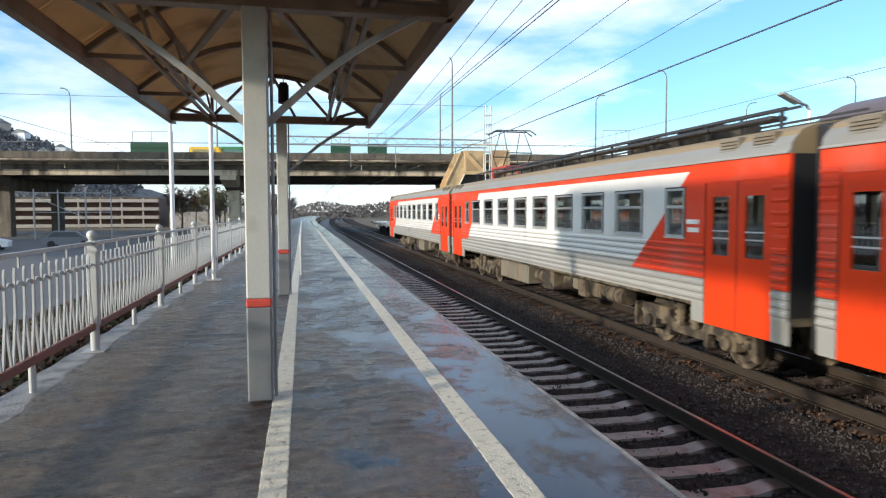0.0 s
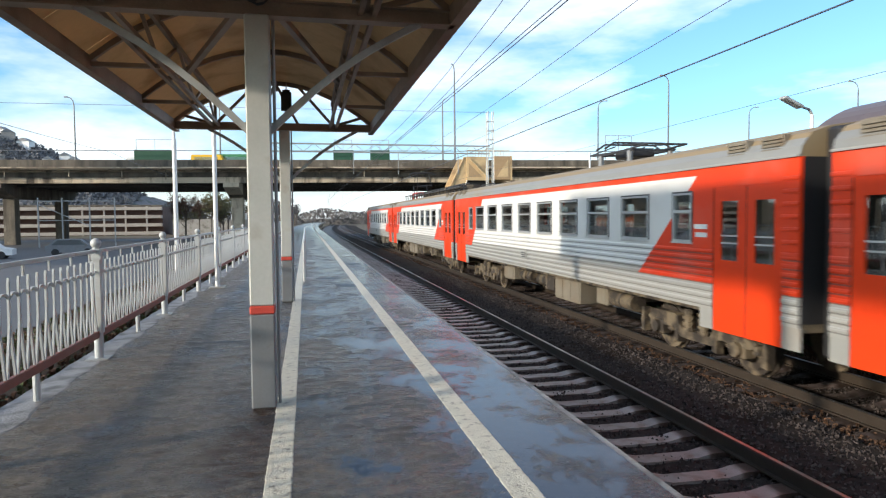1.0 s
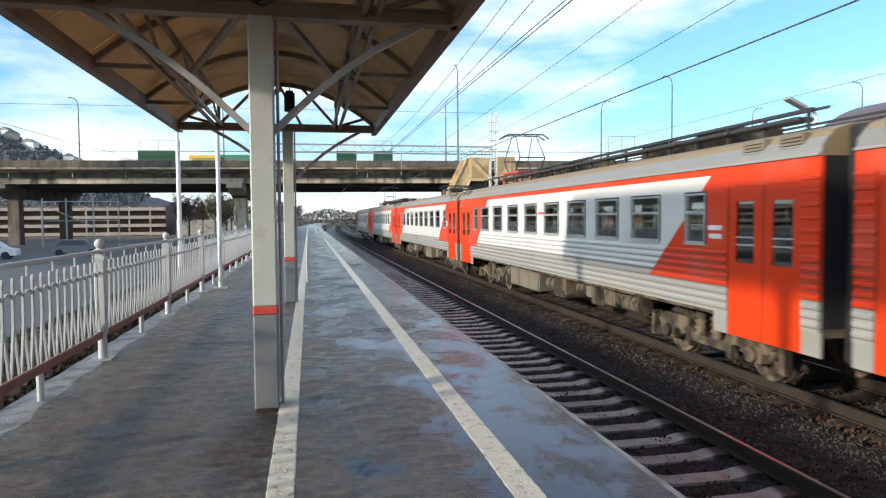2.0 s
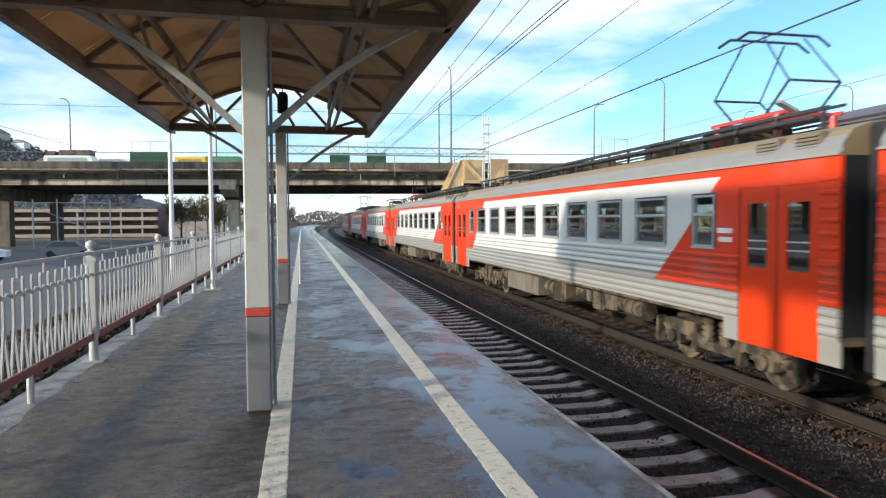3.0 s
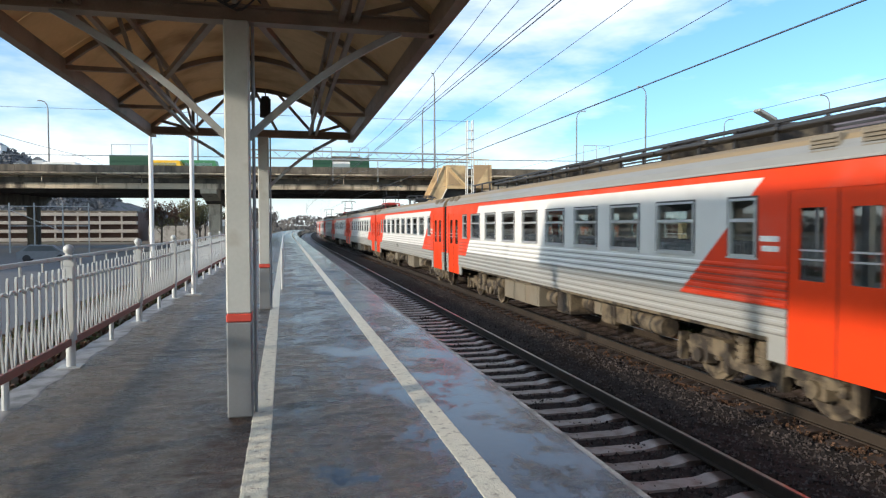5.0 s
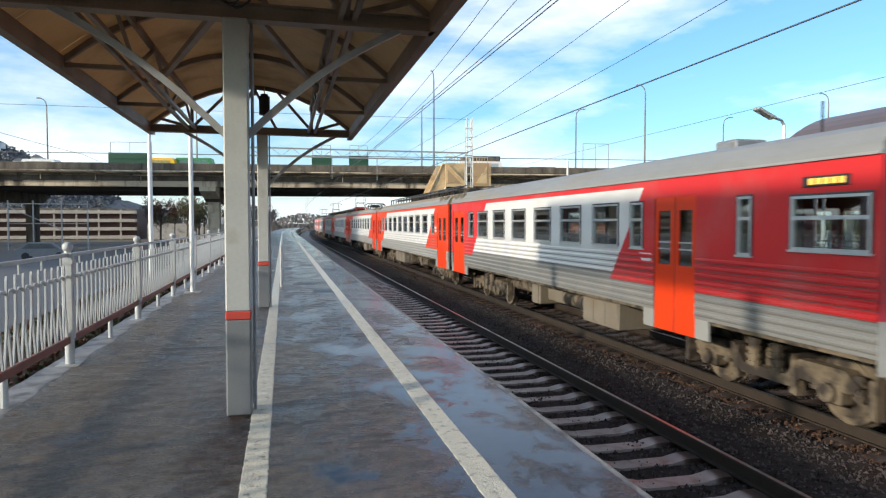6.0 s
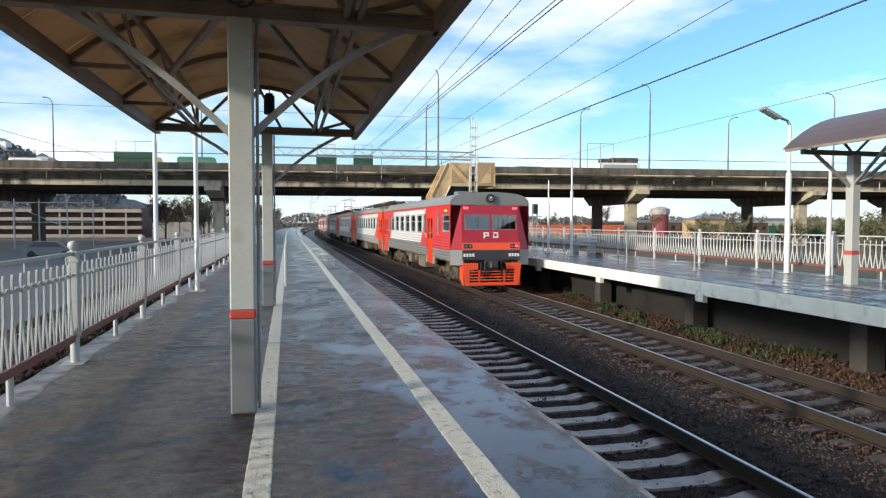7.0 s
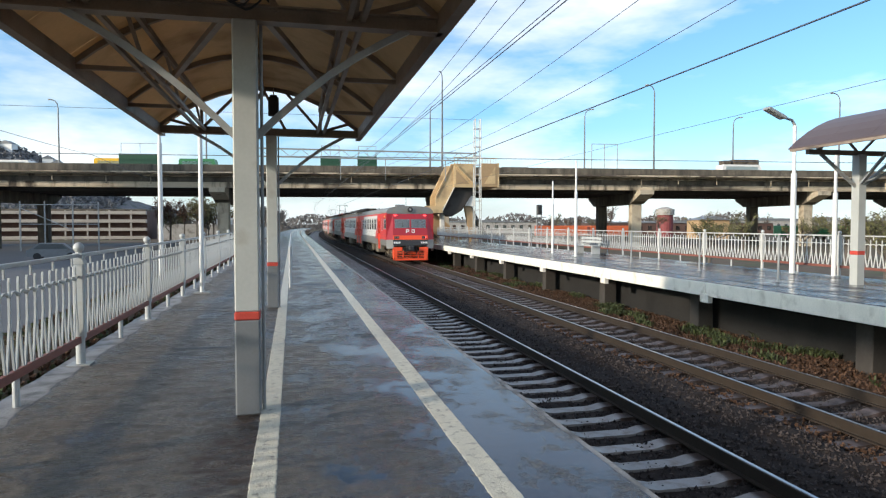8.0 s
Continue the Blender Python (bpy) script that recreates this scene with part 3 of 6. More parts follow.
def ballast():
    """Uneven ballast bed under both tracks, with loose stones on it."""
    xs = np.concatenate([np.arange(2.2, 11.0, 0.16), [11.2, 12.0, 14.0]])
    ys = np.concatenate([np.arange(-14.0, 1, 0.5), np.arange(1.0, 30, 0.16), np.arange(30, 90, 0.8), np.arange(90, 300, 8)])

    def height(x, y):
        h = -1.385
        if 5.24 < x < 7.1:
            h += 0.095 * min(1, (x - 5.24) / 0.25, (7.1 - x) / 0.25)
        d = min(abs(x - NEAR), abs(x - FAR))
        if d < 0.62:
            h -= 0.02
        if abs(x - FAR) < 1.2:
            h += 0.010
        if x > 9.8:
            h -= min(0.30, (x - 9.8) * 0.28)
        return h + 0.035 * noise.noise((x * 2.2, y * 2.2, 3.0)) + 0.03 * noise.noise((x * 7, y * 7, 1.0))

    verts, faces = [], []
    for y in ys:
        for x in xs:
            verts.append((x + bend(y), y, height(x, y)))
    w = len(xs)
    for j in range(len(ys) - 1):
        for i in range(w - 1):
            faces.append((j * w + i, j * w + i + 1, (j + 1) * w + i + 1, (j + 1) * w + i))
    me = bpy.data.meshes.new("ballast_bed")
    me.from_pydata(verts, [], faces)
    me.materials.append(M["ballast"])
    tagged(new("ballast_bed", me), "dark brown crushed-stone ballast between the rails", "ballast", kind="structure")
    rng = np.random.default_rng(3)
    octa = np.array([(1, 0, 0), (-1, 0, 0), (0, 1, 0), (0, -1, 0), (0, 0, 1), (0, 0, -1)], float)
    tri = np.array([(0, 2, 4), (2, 1, 4), (1, 3, 4), (3, 0, 4), (2, 0, 5), (1, 2, 5), (3, 1, 5), (0, 3, 5)])
    count = 60000
    py = 2.5 + 32 * rng.random(count) ** 1.7
    px = rng.uniform(2.3, 10.6, count)
    vs = np.zeros((count, 6, 3))
    for k in range(count):
        s = rng.uniform(0.012, 0.030, 3)
        a = rng.uniform(0, 6.28)
        p = octa * s * (1 + 0.35 * rng.standard_normal((6, 1)))
        c, d = math.cos(a), math.sin(a)
        p = p @ np.array([[c, d, 0], [-d, c, 0], [0, 0, 1]]).T
        vs[k] = p + (px[k], py[k], height(px[k], py[k]) + 0.004)
    fs = (tri[None] + 6 * np.arange(count)[:, None, None]).reshape(-1, 3)
    me = bpy.data.meshes.new("ballast_stones")
    me.from_pydata(vs.reshape(-1, 3).tolist(), [], fs.tolist())
    me.materials.append(M["stone"])
    tagged(new("ballast_stones", me), "loose dark angular ballast stones on the track bed", "stones", kind="stuff")


RP0, RP1 = 10.95, 16.6


def platform_far():
    bm = new_bm()
    strip(bm, RP0 + 0.12, RP1, -0.22, 0.0, -20, 110)
    setting("platform_opposite", bm, "asphalt", "wet grey-blue asphalt top of the opposite platform", "platform")
    paving = tagged(new("platform_opposite_paving"), "long wet grey paving strips with dark joints on the opposite platform", "paving", kind="structure")
    for j in range(6):
        a = RP0 + 0.20 + 0.86 * j
        part("paving_strip", strip(new_bm(), a, a + 0.80, -0.02, 0.010 + 0.003 * (j % 2), -20, 110), "asphalt", paving)
    edge = tagged(new("platform_opposite_edge"), "white-painted concrete edge slabs of the opposite platform", "platform edge", kind="structure")
    proto = None
    for i in range(0, 20):
        y = -14.2 + 6.0 * i
        if proto is None:
            proto = part("edge_slab", box(new_bm(), 0, 0.14, 0, 5.97, -0.36, 0.006, 0.012), "slabwhite", edge)
            ob = proto
        else:
            ob = again(proto, edge)
        ob.matrix_basis = pose(RP0 + bend(y), y, 0)
    br = None
    for i in range(0, 20):
        y = -14.2 + 6.0 * i
        if br is None:
            br = part("edge_bracket", prism(new_bm(), [(-0.02, -0.30), (0.13, -0.30), (0.13, -0.54), (0.0, -0.54), (-0.02, -0.5)], -0.17, 0.17), "slabwhite", edge)
            ob = br
        else:
            ob = again(br, edge)
        ob.matrix_basis = pose(RP0 - 0.01, y, 0)
    sup = tagged(new("platform_opposite_support"), "concrete trestle supports coloured dark for the shade under the opposite platform", "support", kind="structure")
    proto = None
    for i in range(0, 20):
        y = -12.6 + 6.0 * i
        if proto is None:
            # piers take the darkened concrete for the shade below the slab
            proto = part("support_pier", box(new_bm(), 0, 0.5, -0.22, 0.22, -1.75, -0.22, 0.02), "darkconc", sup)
            ob = proto
        else:
            ob = again(proto, sup)
        ob.matrix_basis = pose(RP0 + 0.75, y, 0)
    # near-black panel filling the open undercroft, where there is only shade
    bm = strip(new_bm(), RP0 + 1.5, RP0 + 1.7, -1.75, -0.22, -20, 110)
    setting("wall_under_platform", bm, "undercroft_shade", "near-black panel standing in for the shaded open space under the opposite platform", "wall")


# ---- station canopy ----
CAN_Y = (-15.8, -8.65, -1.5, 5.76, 13.0)
EAVE_L, EAVE_R, EAVE_Z, CROWN_Z = -2.39, 1.315, 3.38, 4.16


def arch(x):
    u = (x - (EAVE_L + EAVE_R) / 2) / ((EAVE_R - EAVE_L) / 2)
    return EAVE_Z + (CROWN_Z - EAVE_Z) * (1 - u * u)


def canopy():
    root = thing("platform_canopy", "arched beige sheet canopy on grey steel posts and dark trusses", "canopy")
    n = 14
    xs = [EAVE_L + (EAVE_R - EAVE_L) * i / n for i in range(n + 1)]
    y0, y1 = CAN_Y[0] - 0.2, CAN_Y[-1] + 0.45
    step = 1.2
    y = y0
    while y < y1 - 0.01:
        e = min(y + step, y1)
        pts = [(x, arch(x) + 0.05) for x in xs] + [(x, arch(x) + 0.075) for x in reversed(xs)]
        part("roof_sheet", prism(new_bm(), pts, y + 0.004, e - 0.004), "roofsheet", root, smooth=False)
        y = e
    for x, s in ((EAVE_L, -1), (EAVE_R, 1)):
        part("eave_beam", box(new_bm(), x - 0.05, x + 0.05, y0, y1, EAVE_Z - 0.10, EAVE_Z + 0.07), "truss", root)
    # ribs that follow the arch
    rib_ys = [c + d for c in CAN_Y for d in (0.0, 2.4, 4.8)]
    for y in rib_ys:
        if y > y1:
            continue
        bm = new_bm()
        pts = [(x, arch(x) - 0.03) for x in xs] + [(x, arch(x) + 0.045) for x in reversed(xs)]
        prism(bm, pts, y - 0.03, y + 0.03)
        part("arched_rib", bm, "truss", root)
    for x in (-1.62, -0.52, 0.55):
        part("purlin", box(new_bm(), x - 0.025, x + 0.025, y0, y1, arch(x) - 0.06, arch(x) + 0.02), "truss", root)
    for y in CAN_Y:
        # cross beam at eave height
        w, zb, zt = 0.07, EAVE_Z - 0.10, EAVE_Z + 0.035
        outline = [(y - w, zb), (y + w, zb), (y + w, zb + 0.015), (y + 0.012, zb + 0.015), (y + 0.012, zt - 0.015), (y + w, zt - 0.015), (y + w, zt), (y - w, zt), (y - w, zt - 0.015), (y - 0.012, zt - 0.015), (y - 0.012, zb + 0.015), (y - w, zb + 0.015)]
        bm = prism(new_bm(), outline, EAVE_L, EAVE_R, "x")
        part("cross_beam", bm, "truss", root)
        for x, x2 in ((-1.62, -0.9), (-0.9, -0.52), (0.55, -0.1), (-0.1, -0.52), (-1.62, -2.2), (0.55, 1.1)):
            part("truss_web", beam(new_bm(), (x, y, EAVE_Z), (x2, y, arch(x2)), 0.05, 0.05), "truss", root)
        for x in (-1.62, 0.55):
            part("truss_web", beam(new_bm(), (x, y, EAVE_Z), (x, y, arch(x)), 0.05, 0.05), "truss", root)
            # bowed knee brace from the post to the truss
            foot, head = Vector((-0.37, y, 2.25)), Vector((-1.75 if x < 0 else 1.0, y, EAVE_Z - 0.09))
            bm = new_bm()
            way = [foot.lerp(head, k / 6) + Vector((0, 0, 0.10 * math.sin(math.pi * k / 6))) for k in range(7)]
            up = Vector((-(head - foot).z, 0, (head - foot).x)).normalized() * 0.028
            rings = [[bm.verts.new(c + e * up + Vector((0, d, 0))) for e, d in ((-1, -0.028), (1, -0.028), (1, 0.028), (-1, 0.028))] for c in way]
            for p, q in zip(rings, rings[1:]):
                for k in range(4):
                    bm.faces.new((p[k], p[(k + 1) % 4], q[(k + 1) % 4], q[k]))
            bm.faces.new(rings[0]), bm.faces.new(rings[-1])
            bmesh.ops.recalc_face_normals(bm, faces=bm.faces)
            part("knee_brace", bm, "steel", root)
        for x0, x1 in ((-0.27, 0.5), (-0.47, -1.58)):
            if y < CAN_Y[-1]:
                part("plan_brace", beam(new_bm(), (x0, y, EAVE_Z + 0.02), (x1, y + 3.6, EAVE_Z + 0.08), 0.06, 0.06), "truss", root)
    # lattice girders along the canopy
    for x in (-1.62, 0.55):
        for a, b in zip(CAN_Y, CAN_Y[1:]):
            bm = new_bm()
            for dx in (-0.06, 0.06):
                beam(bm, (x + dx, a, EAVE_Z - 0.02), (x + dx, b, EAVE_Z - 0.02), 0.045, 0.05)
            part("girder_chord", bm, "truss", root)
            k = 6
            for i in range(k):
                p, q = a + (b - a) * i / k, a + (b - a) * (i + 1) / k
                za, zb = (EAVE_Z, arch(x)) if i % 2 == 0 else (arch(x), EAVE_Z)
                part("girder_web", beam(new_bm(), (x, p, za), (x, q, zb), 0.035, 0.035), "truss", root)
    # level struts between eave and girder in the bays
    for y in rib_ys:
        if y not in CAN_Y and y < y1:
            for a, b in ((EAVE_L, -1.62), (0.55, EAVE_R)):
                part("eave_strut", beam(new_bm(), (a, y, EAVE_Z - 0.02), (b, y, EAVE_Z - 0.02), 0.06, 0.05), "truss", root)
    for y in CAN_Y:
        p = part("post", box(new_bm(), -0.47, -0.27, y - 0.1, y + 0.1, 0.87, EAVE_Z - 0.1, 0.012), "post", root)
        part("red_band", box(new_bm(), -0.473, -0.267, y - 0.103, y + 0.103, 0.80, 0.87, 0.01), "bandred", p)
        part("post_foot", box(new_bm(), -0.471, -0.269, y - 0.101, y + 0.101, 0.0, 0.80, 0.012), "postlow", p)
        part("conduit", tube(new_bm(), (-0.245, y + 0.06, 0.0), (-0.245, y + 0.06, EAVE_Z - 0.1), 0.014), "steel", p)


# ---- fences ----
def fence_panel(length, pitch=0.2, paint="fence"):
    """One bay: a post with a ball, a top rail, bars that fork downwards under small arches, and a bottom rail."""
    root = new("platform_fence")
    post = part("post", box(new_bm(), -0.055, 0.055, -0.055, 0.055, 0.30, 1.27, 0.008), paint, root)
    part("post_foot", tube(new_bm(), (0, 0, 0.0), (0, 0, 0.30), 0.05, 12), paint, post, smooth=True)
    part("base_plate", box(new_bm(), -0.12, 0.12, -0.12, 0.12, 0.002, 0.016), "steel", post)
    part("collar", box(new_bm(), -0.064, 0.064, -0.064, 0.064, 1.15, 1.19), paint, post)
    bm = ball(new_bm(), (0, 0, 1.335), 0.058, 14, 10)
    tube(bm, (0, 0, 1.26), (0, 0, 1.30), 0.035, 10)
    part("ball_finial", bm, paint, post, smooth=True)
    part("top_rail", box(new_bm(), -0.02, 0.02, 0.045, length - 0.045, 1.225, 1.265, 0.005), paint, root)
    part("bottom_rail", box(new_bm(), -0.025, 0.025, 0.045, length - 0.045, 0.25, 0.33, 0.006), "fencered", root)
    part("mid_foot", tube(new_bm(), (0, length / 2, 0.0), (0, length / 2, 0.25), 0.03, 10), paint, root)
    n = round(length / pitch)
    w = (length - 0.1) / n
    proto = arc = None
    for i in range(n):
        y = 0.05 + (i + 0.5) * w
        if proto is None:
            bm = new_bm()
            h = w / 2
            # flat bar that forks into two legs, each reaching the neighbour's foot
            prism(bm, [(-0.014, 1.10), (0.0, 1.14), (0.014, 1.10), (0.017, 0.76), (h - 0.010, 0.36), (h - 0.010, 0.33), (h - 0.034, 0.33), (0.0, 0.68), (-h + 0.034, 0.33), (-h + 0.010, 0.33), (-h + 0.010, 0.36), (-0.017, 0.76)], -0.009, 0.009, "x")
            proto = part("baluster", bm, paint, root)
            bm = new_bm()
            pts = [(0, h - h * math.cos(a), 0.945 + 0.065 * math.sin(a)) for a in [math.pi * k / 6 for k in range(7)]]
            ring = [[bm.verts.new((dx, py, pz + dz)) for dx, dz in ((-0.011, -0.012), (0.011, -0.012), (0.011, 0.012), (-0.011, 0.012))] for _, py, pz in pts]
            for p, q in zip(ring, ring[1:]):
                for e in range(4):
                    bm.faces.new((p[e], p[(e + 1) % 4], q[(e + 1) % 4], q[e]))
            arc = part("arch", bm, paint, root)
            ob, ar = proto, arc
        else:
            ob, ar = again(proto, root), again(arc, root)
        ob.matrix_basis = pose(0, y, 0)
        ar.matrix_basis = pose(0, y, 0)
    for i in range(2, n, 3):
        part("hook", beam(new_bm(), (0, 0.05 + i * w, 1.13), (0, 0.05 + i * w, 1.23), 0.016, 0.03), paint, root)
    return tagged(root, "white-painted ornamental metal fence bay with ball-topped post and rusty bottom rail", "fence")


def fences():
    first = fence_panel(3.6)
    first.matrix_basis = pose(-2.36, 8.17, 0)
    first["group"] = "fence bays along the near platform"
    for i in range(-4, 27):
        if i:
            y = 8.17 + 3.6 * i
            copy_thing(first, pose(-2.36 + bend(y), y, 0))
    other = fence_panel(3.4, 0.2, "fencewhite")
    other.matrix_basis = pose(RP1 - 0.15, 0, 0)
    other["group"] = "fence bays along the opposite platform"
    for i in range(-3, 22):
        if i:
            y = 3.4 * i
            copy_thing(other, pose(RP1 - 0.15 + bend(y), y, 0))


# ---- train ----
CAR = 21.8
HALF = 10.62
CAB_Y = -9.12        # where the side wall turns into the driver's end
WX = 1.74
WINDOWS = [(y, 1.12) for y in (6.35, 4.6, 2.8, 1.0, -0.75, -2.5, -4.25, -6.0)]


def pierced(x0, x1, ys, zs, openings):
    """One wall between x0 and x1, cut along ys and zs, with the openings (y0, y1, z0, z1) left out."""
    bm = new_bm()
    ny, nz = len(ys) - 1, len(zs) - 1

    def solid(i, k):
        if not (0 <= i < ny and 0 <= k < nz):
            return False
        y, z = (ys[i] + ys[i + 1]) / 2, (zs[k] + zs[k + 1]) / 2
        return not any(a < y < b and c < z < d for a, b, c, d in openings)

    vert = {(s, i, k): bm.verts.new((x, y, z)) for s, x in enumerate((x0, x1)) for i, y in enumerate(ys) for k, z in enumerate(zs)}
    for i in range(ny):
        for k in range(nz):
            if not solid(i, k):
                continue
            for s in (0, 1):
                bm.faces.new([vert[s, i, k], vert[s, i + 1, k], vert[s, i + 1, k + 1], vert[s, i, k + 1]])
            for di, dk, p, q in ((-1, 0, (i, k), (i, k + 1)), (1, 0, (i + 1, k), (i + 1, k + 1)), (0, -1, (i, k), (i + 1, k)), (0, 1, (i, k + 1), (i + 1, k + 1))):
                if not solid(i + di, k + dk):
                    bm.faces.new([vert[0, *p], vert[0, *q], vert[1, *q], vert[1, *p]])
    bmesh.ops.delete(bm, geom=[v for v in bm.verts if not v.link_faces], context="VERTS")
    bmesh.ops.recalc_face_normals(bm, faces=bm.faces)
    return bm


def coach_side(car, side, cab):
    """One side wall: panels round the window openings, ribs on the lower part, windows, doors."""
    x0, x1 = (WX - 0.06, WX) if side > 0 else (-WX, -WX + 0.06)
    holes = sorted([(y - w / 2, y + w / 2) for y, w in WINDOWS] + [(7.45, 8.05), (-8.05, -7.45)])
    doors = [(8.66, 10.3), (-10.3, -8.66)] if not cab else [(8.66, 10.3), (-5.65, -4.4)]
    if cab:
        holes = sorted([h for h in holes if h[0] > -3.3] + [(-4.0, -3.55), (-6.98, -6.68), (-9.0, -7.75)])
    tail = -HALF if not cab else CAB_Y
    cab_window = (2.40, 3.11)
    openings = [(a, b, *(cab_window if a < -8.9 else (2.28, 3.15))) for a, b in holes] + [(a, b, 1.17, 3.22) for a, b in doors]
    bm = pierced(x0, x1, sorted({tail, HALF, *[v for a, b in holes + doors for v in (a, b)]}), [1.17, 2.28, 2.40, 3.11, 3.15, 3.22, 3.55], openings)
    paint = "cabcoach" if cab else "coach"
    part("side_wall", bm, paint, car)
    # pressed ribs along the lower side
    proto = None
    r = side * WX

    def rib(a, b, z):
        hat = [(r - side * 0.002, z - 0.032), (r + side * 0.012, z - 0.026), (r + side * 0.016, z + 0.0), (r + side * 0.012, z + 0.026), (r - side * 0.002, z + 0.040)]
        part("rib", prism(new_bm(), hat, a, b), paint, car)

    for k in range(8):
        for a, b in ((tail, doors[1][0]), (doors[1][1], doors[0][0]), (doors[0][1], HALF)):
            rib(a, b, 1.27 + 0.125 * k)
    for k in range(7):
        rib(doors[0][1], HALF, 2.18 + 0.18 * k)
        if not cab:
            rib(-HALF, doors[1][0], 2.18 + 0.18 * k)
    xo = side * (WX - 0.02)
    # windows
    for a, b in holes:
        root = part("window_frame", new_bm(), "alu", car)
        bm = new_bm()
        t = 0.035
        za, zb = cab_window if a < -8.9 else (2.28, 3.15)
        for (p, q, r, s) in ((a, b, za, za + t), (a, b, zb - t, zb), (a, a + t, za + t, zb - t), (b - t, b, za + t, zb - t), (a + t, b - t, 2.80, 2.85)):
            if q - p > 0.01:
                box(bm, xo - 0.035, xo + 0.035, p, q, r, s)
        bm.to_mesh(root.data)
        bm.free()
        part("pane", box(new_bm(), xo - 0.004, xo + 0.004, a + t, b - t, za + t, zb - t), "glass", root)
        bm = new_bm()
        f = side * WX
        for (p, q, u, v) in ((a - 0.03, b + 0.03, zb, zb + 0.03), (a - 0.03, a, za, zb), (b, b + 0.03, za, zb)):
            box(bm, min(f - side * 0.01, f + side * 0.012), max(f - side * 0.01, f + side * 0.012), p, q, u, v)
        part("window_rubber", bm, "rubber", root)
        part("window_ledge", box(new_bm(), min(f - side * 0.01, f + side * 0.03), max(f - side * 0.01, f + side * 0.03), a - 0.03, b + 0.03, za - 0.03, za), "alu", root)
    # doors in two leaves, with a step skirt
    for a, b in doors:
        mid = (a + b) / 2
        for p, q in ((a, mid - 0.008), (mid + 0.008, b)):
            bm = new_bm()
            xd = side * (WX - 0.035)
            c = (p + q) / 2
            w = min(0.215, (q - p) / 3.2)
            box(bm, xd - 0.02, xd + 0.02, p, q, 0.84, 2.02)
            box(bm, xd - 0.02, xd + 0.02, p, q, 2.98, 3.22)
            box(bm, xd - 0.02, xd + 0.02, p, c - w, 2.02, 2.98)
            box(bm, xd - 0.02, xd + 0.02, c + w, q, 2.02, 2.98)
            leaf = part("door_leaf", bm, "doorred", car)
            part("door_pane", box(new_bm(), xd - 0.005, xd + 0.005, c - w, c + w, 2.02, 2.98), "glass", leaf)
            for zz in (2.30, 2.42):
                part("door_bar", box(new_bm(), xd - 0.012, xd + 0.012, c - w, c + w, zz - 0.012, zz + 0.012), "alu", leaf)
            part("door_seal", box(new_bm(), xd - 0.022, xd + 0.022, q - 0.012, q, 0.84, 3.20), "black", leaf)
        for p, q in ((a - 0.36, a), (b, min(b + 0.36, HALF))):
            part("skirt", box(new_bm(), side * (WX - 0.03) - 0.02, side * (WX - 0.03) + 0.02, p, q, 0.84, 1.17), "silver", car)


def coil(p, h, r):
    """A stout coil spring as stacked rings on a core."""
    bm = tube(new_bm(), p, (p[0], p[1], p[2] + h), r * 0.75, 10)
    for k in range(4):
        z = p[2] + h * (k + 0.5) / 4
        tube(bm, (p[0], p[1], z - h * 0.07), (p[0], p[1], z + h * 0.07), r, 10)
    return bm


def bogie(car, y):
    root = part("bogie", box(new_bm(), -0.95, 0.95, y - 0.35, y + 0.35, 0.45, 0.78, 0.04), "under", car, "dusty bogie with springs and axle boxes")
    for s in (-1, 1):
        x = s * 1.08
        part("side_frame", prism(new_bm(), [(y - 1.75, 0.62), (y - 1.5, 0.80), (y - 0.7, 0.80), (y - 0.45, 0.52), (y + 0.45, 0.52), (y + 0.7, 0.80), (y + 1.5, 0.80), (y + 1.75, 0.62), (y + 1.6, 0.50), (y + 0.75, 0.52), (y + 0.5, 0.36), (y - 0.5, 0.36), (y - 0.75, 0.52), (y - 1.6, 0.50)], x - 0.09, x + 0.09, "x"), "under", root)
        for d in (-1.3, 1.3):
            bm = box(new_bm(), x - 0.12, x + 0.14, y + d - 0.17, y + d + 0.17, 0.30, 0.62, 0.03)
            tube(bm, (x + s * 0.05, y + d, 0.46), (x + s * 0.20, y + d, 0.46), 0.13, 12)
            part("axle_box", bm, "under", root)
            for e in (-0.36, 0.36):
                part("spring", coil((x, y + d + e, 0.42), 0.34, 0.085), "under", root)
        for d in (-0.25, 0.25):
            part("spring", coil((x + s * 0.06, y + d, 0.50), 0.45, 0.12), "under", root)
        part("bolster", box(new_bm(), x - 0.03, x + 0.16, y - 0.6, y + 0.6, 0.94, 1.06, 0.02), "under", root)
        for d in (-1.95, -0.62, 0.62, 1.95):
            part("brake_block", prism(new_bm(), [(y + d - 0.06, 0.25), (y + d + 0.07, 0.28), (y + d + 0.05, 0.75), (y + d - 0.05, 0.78)], x - 0.1, x + 0.05, "x"), "under", root)
    for d in (-1.3, 1.3):
        for s in (-1, 1):
            bm = tube(new_bm(), (s * 0.74, y + d, 0.50), (s * 0.87, y + d, 0.50), 0.50, 28)
            tube(bm, (s * 0.70, y + d, 0.50), (s * 0.75, y + d, 0.50), 0.53, 28)
            tube(bm, (s * 0.86, y + d, 0.50), (s * 0.90, y + d, 0.50), 0.40, 24)
            part("wheel", bm, "under", root, smooth=True)


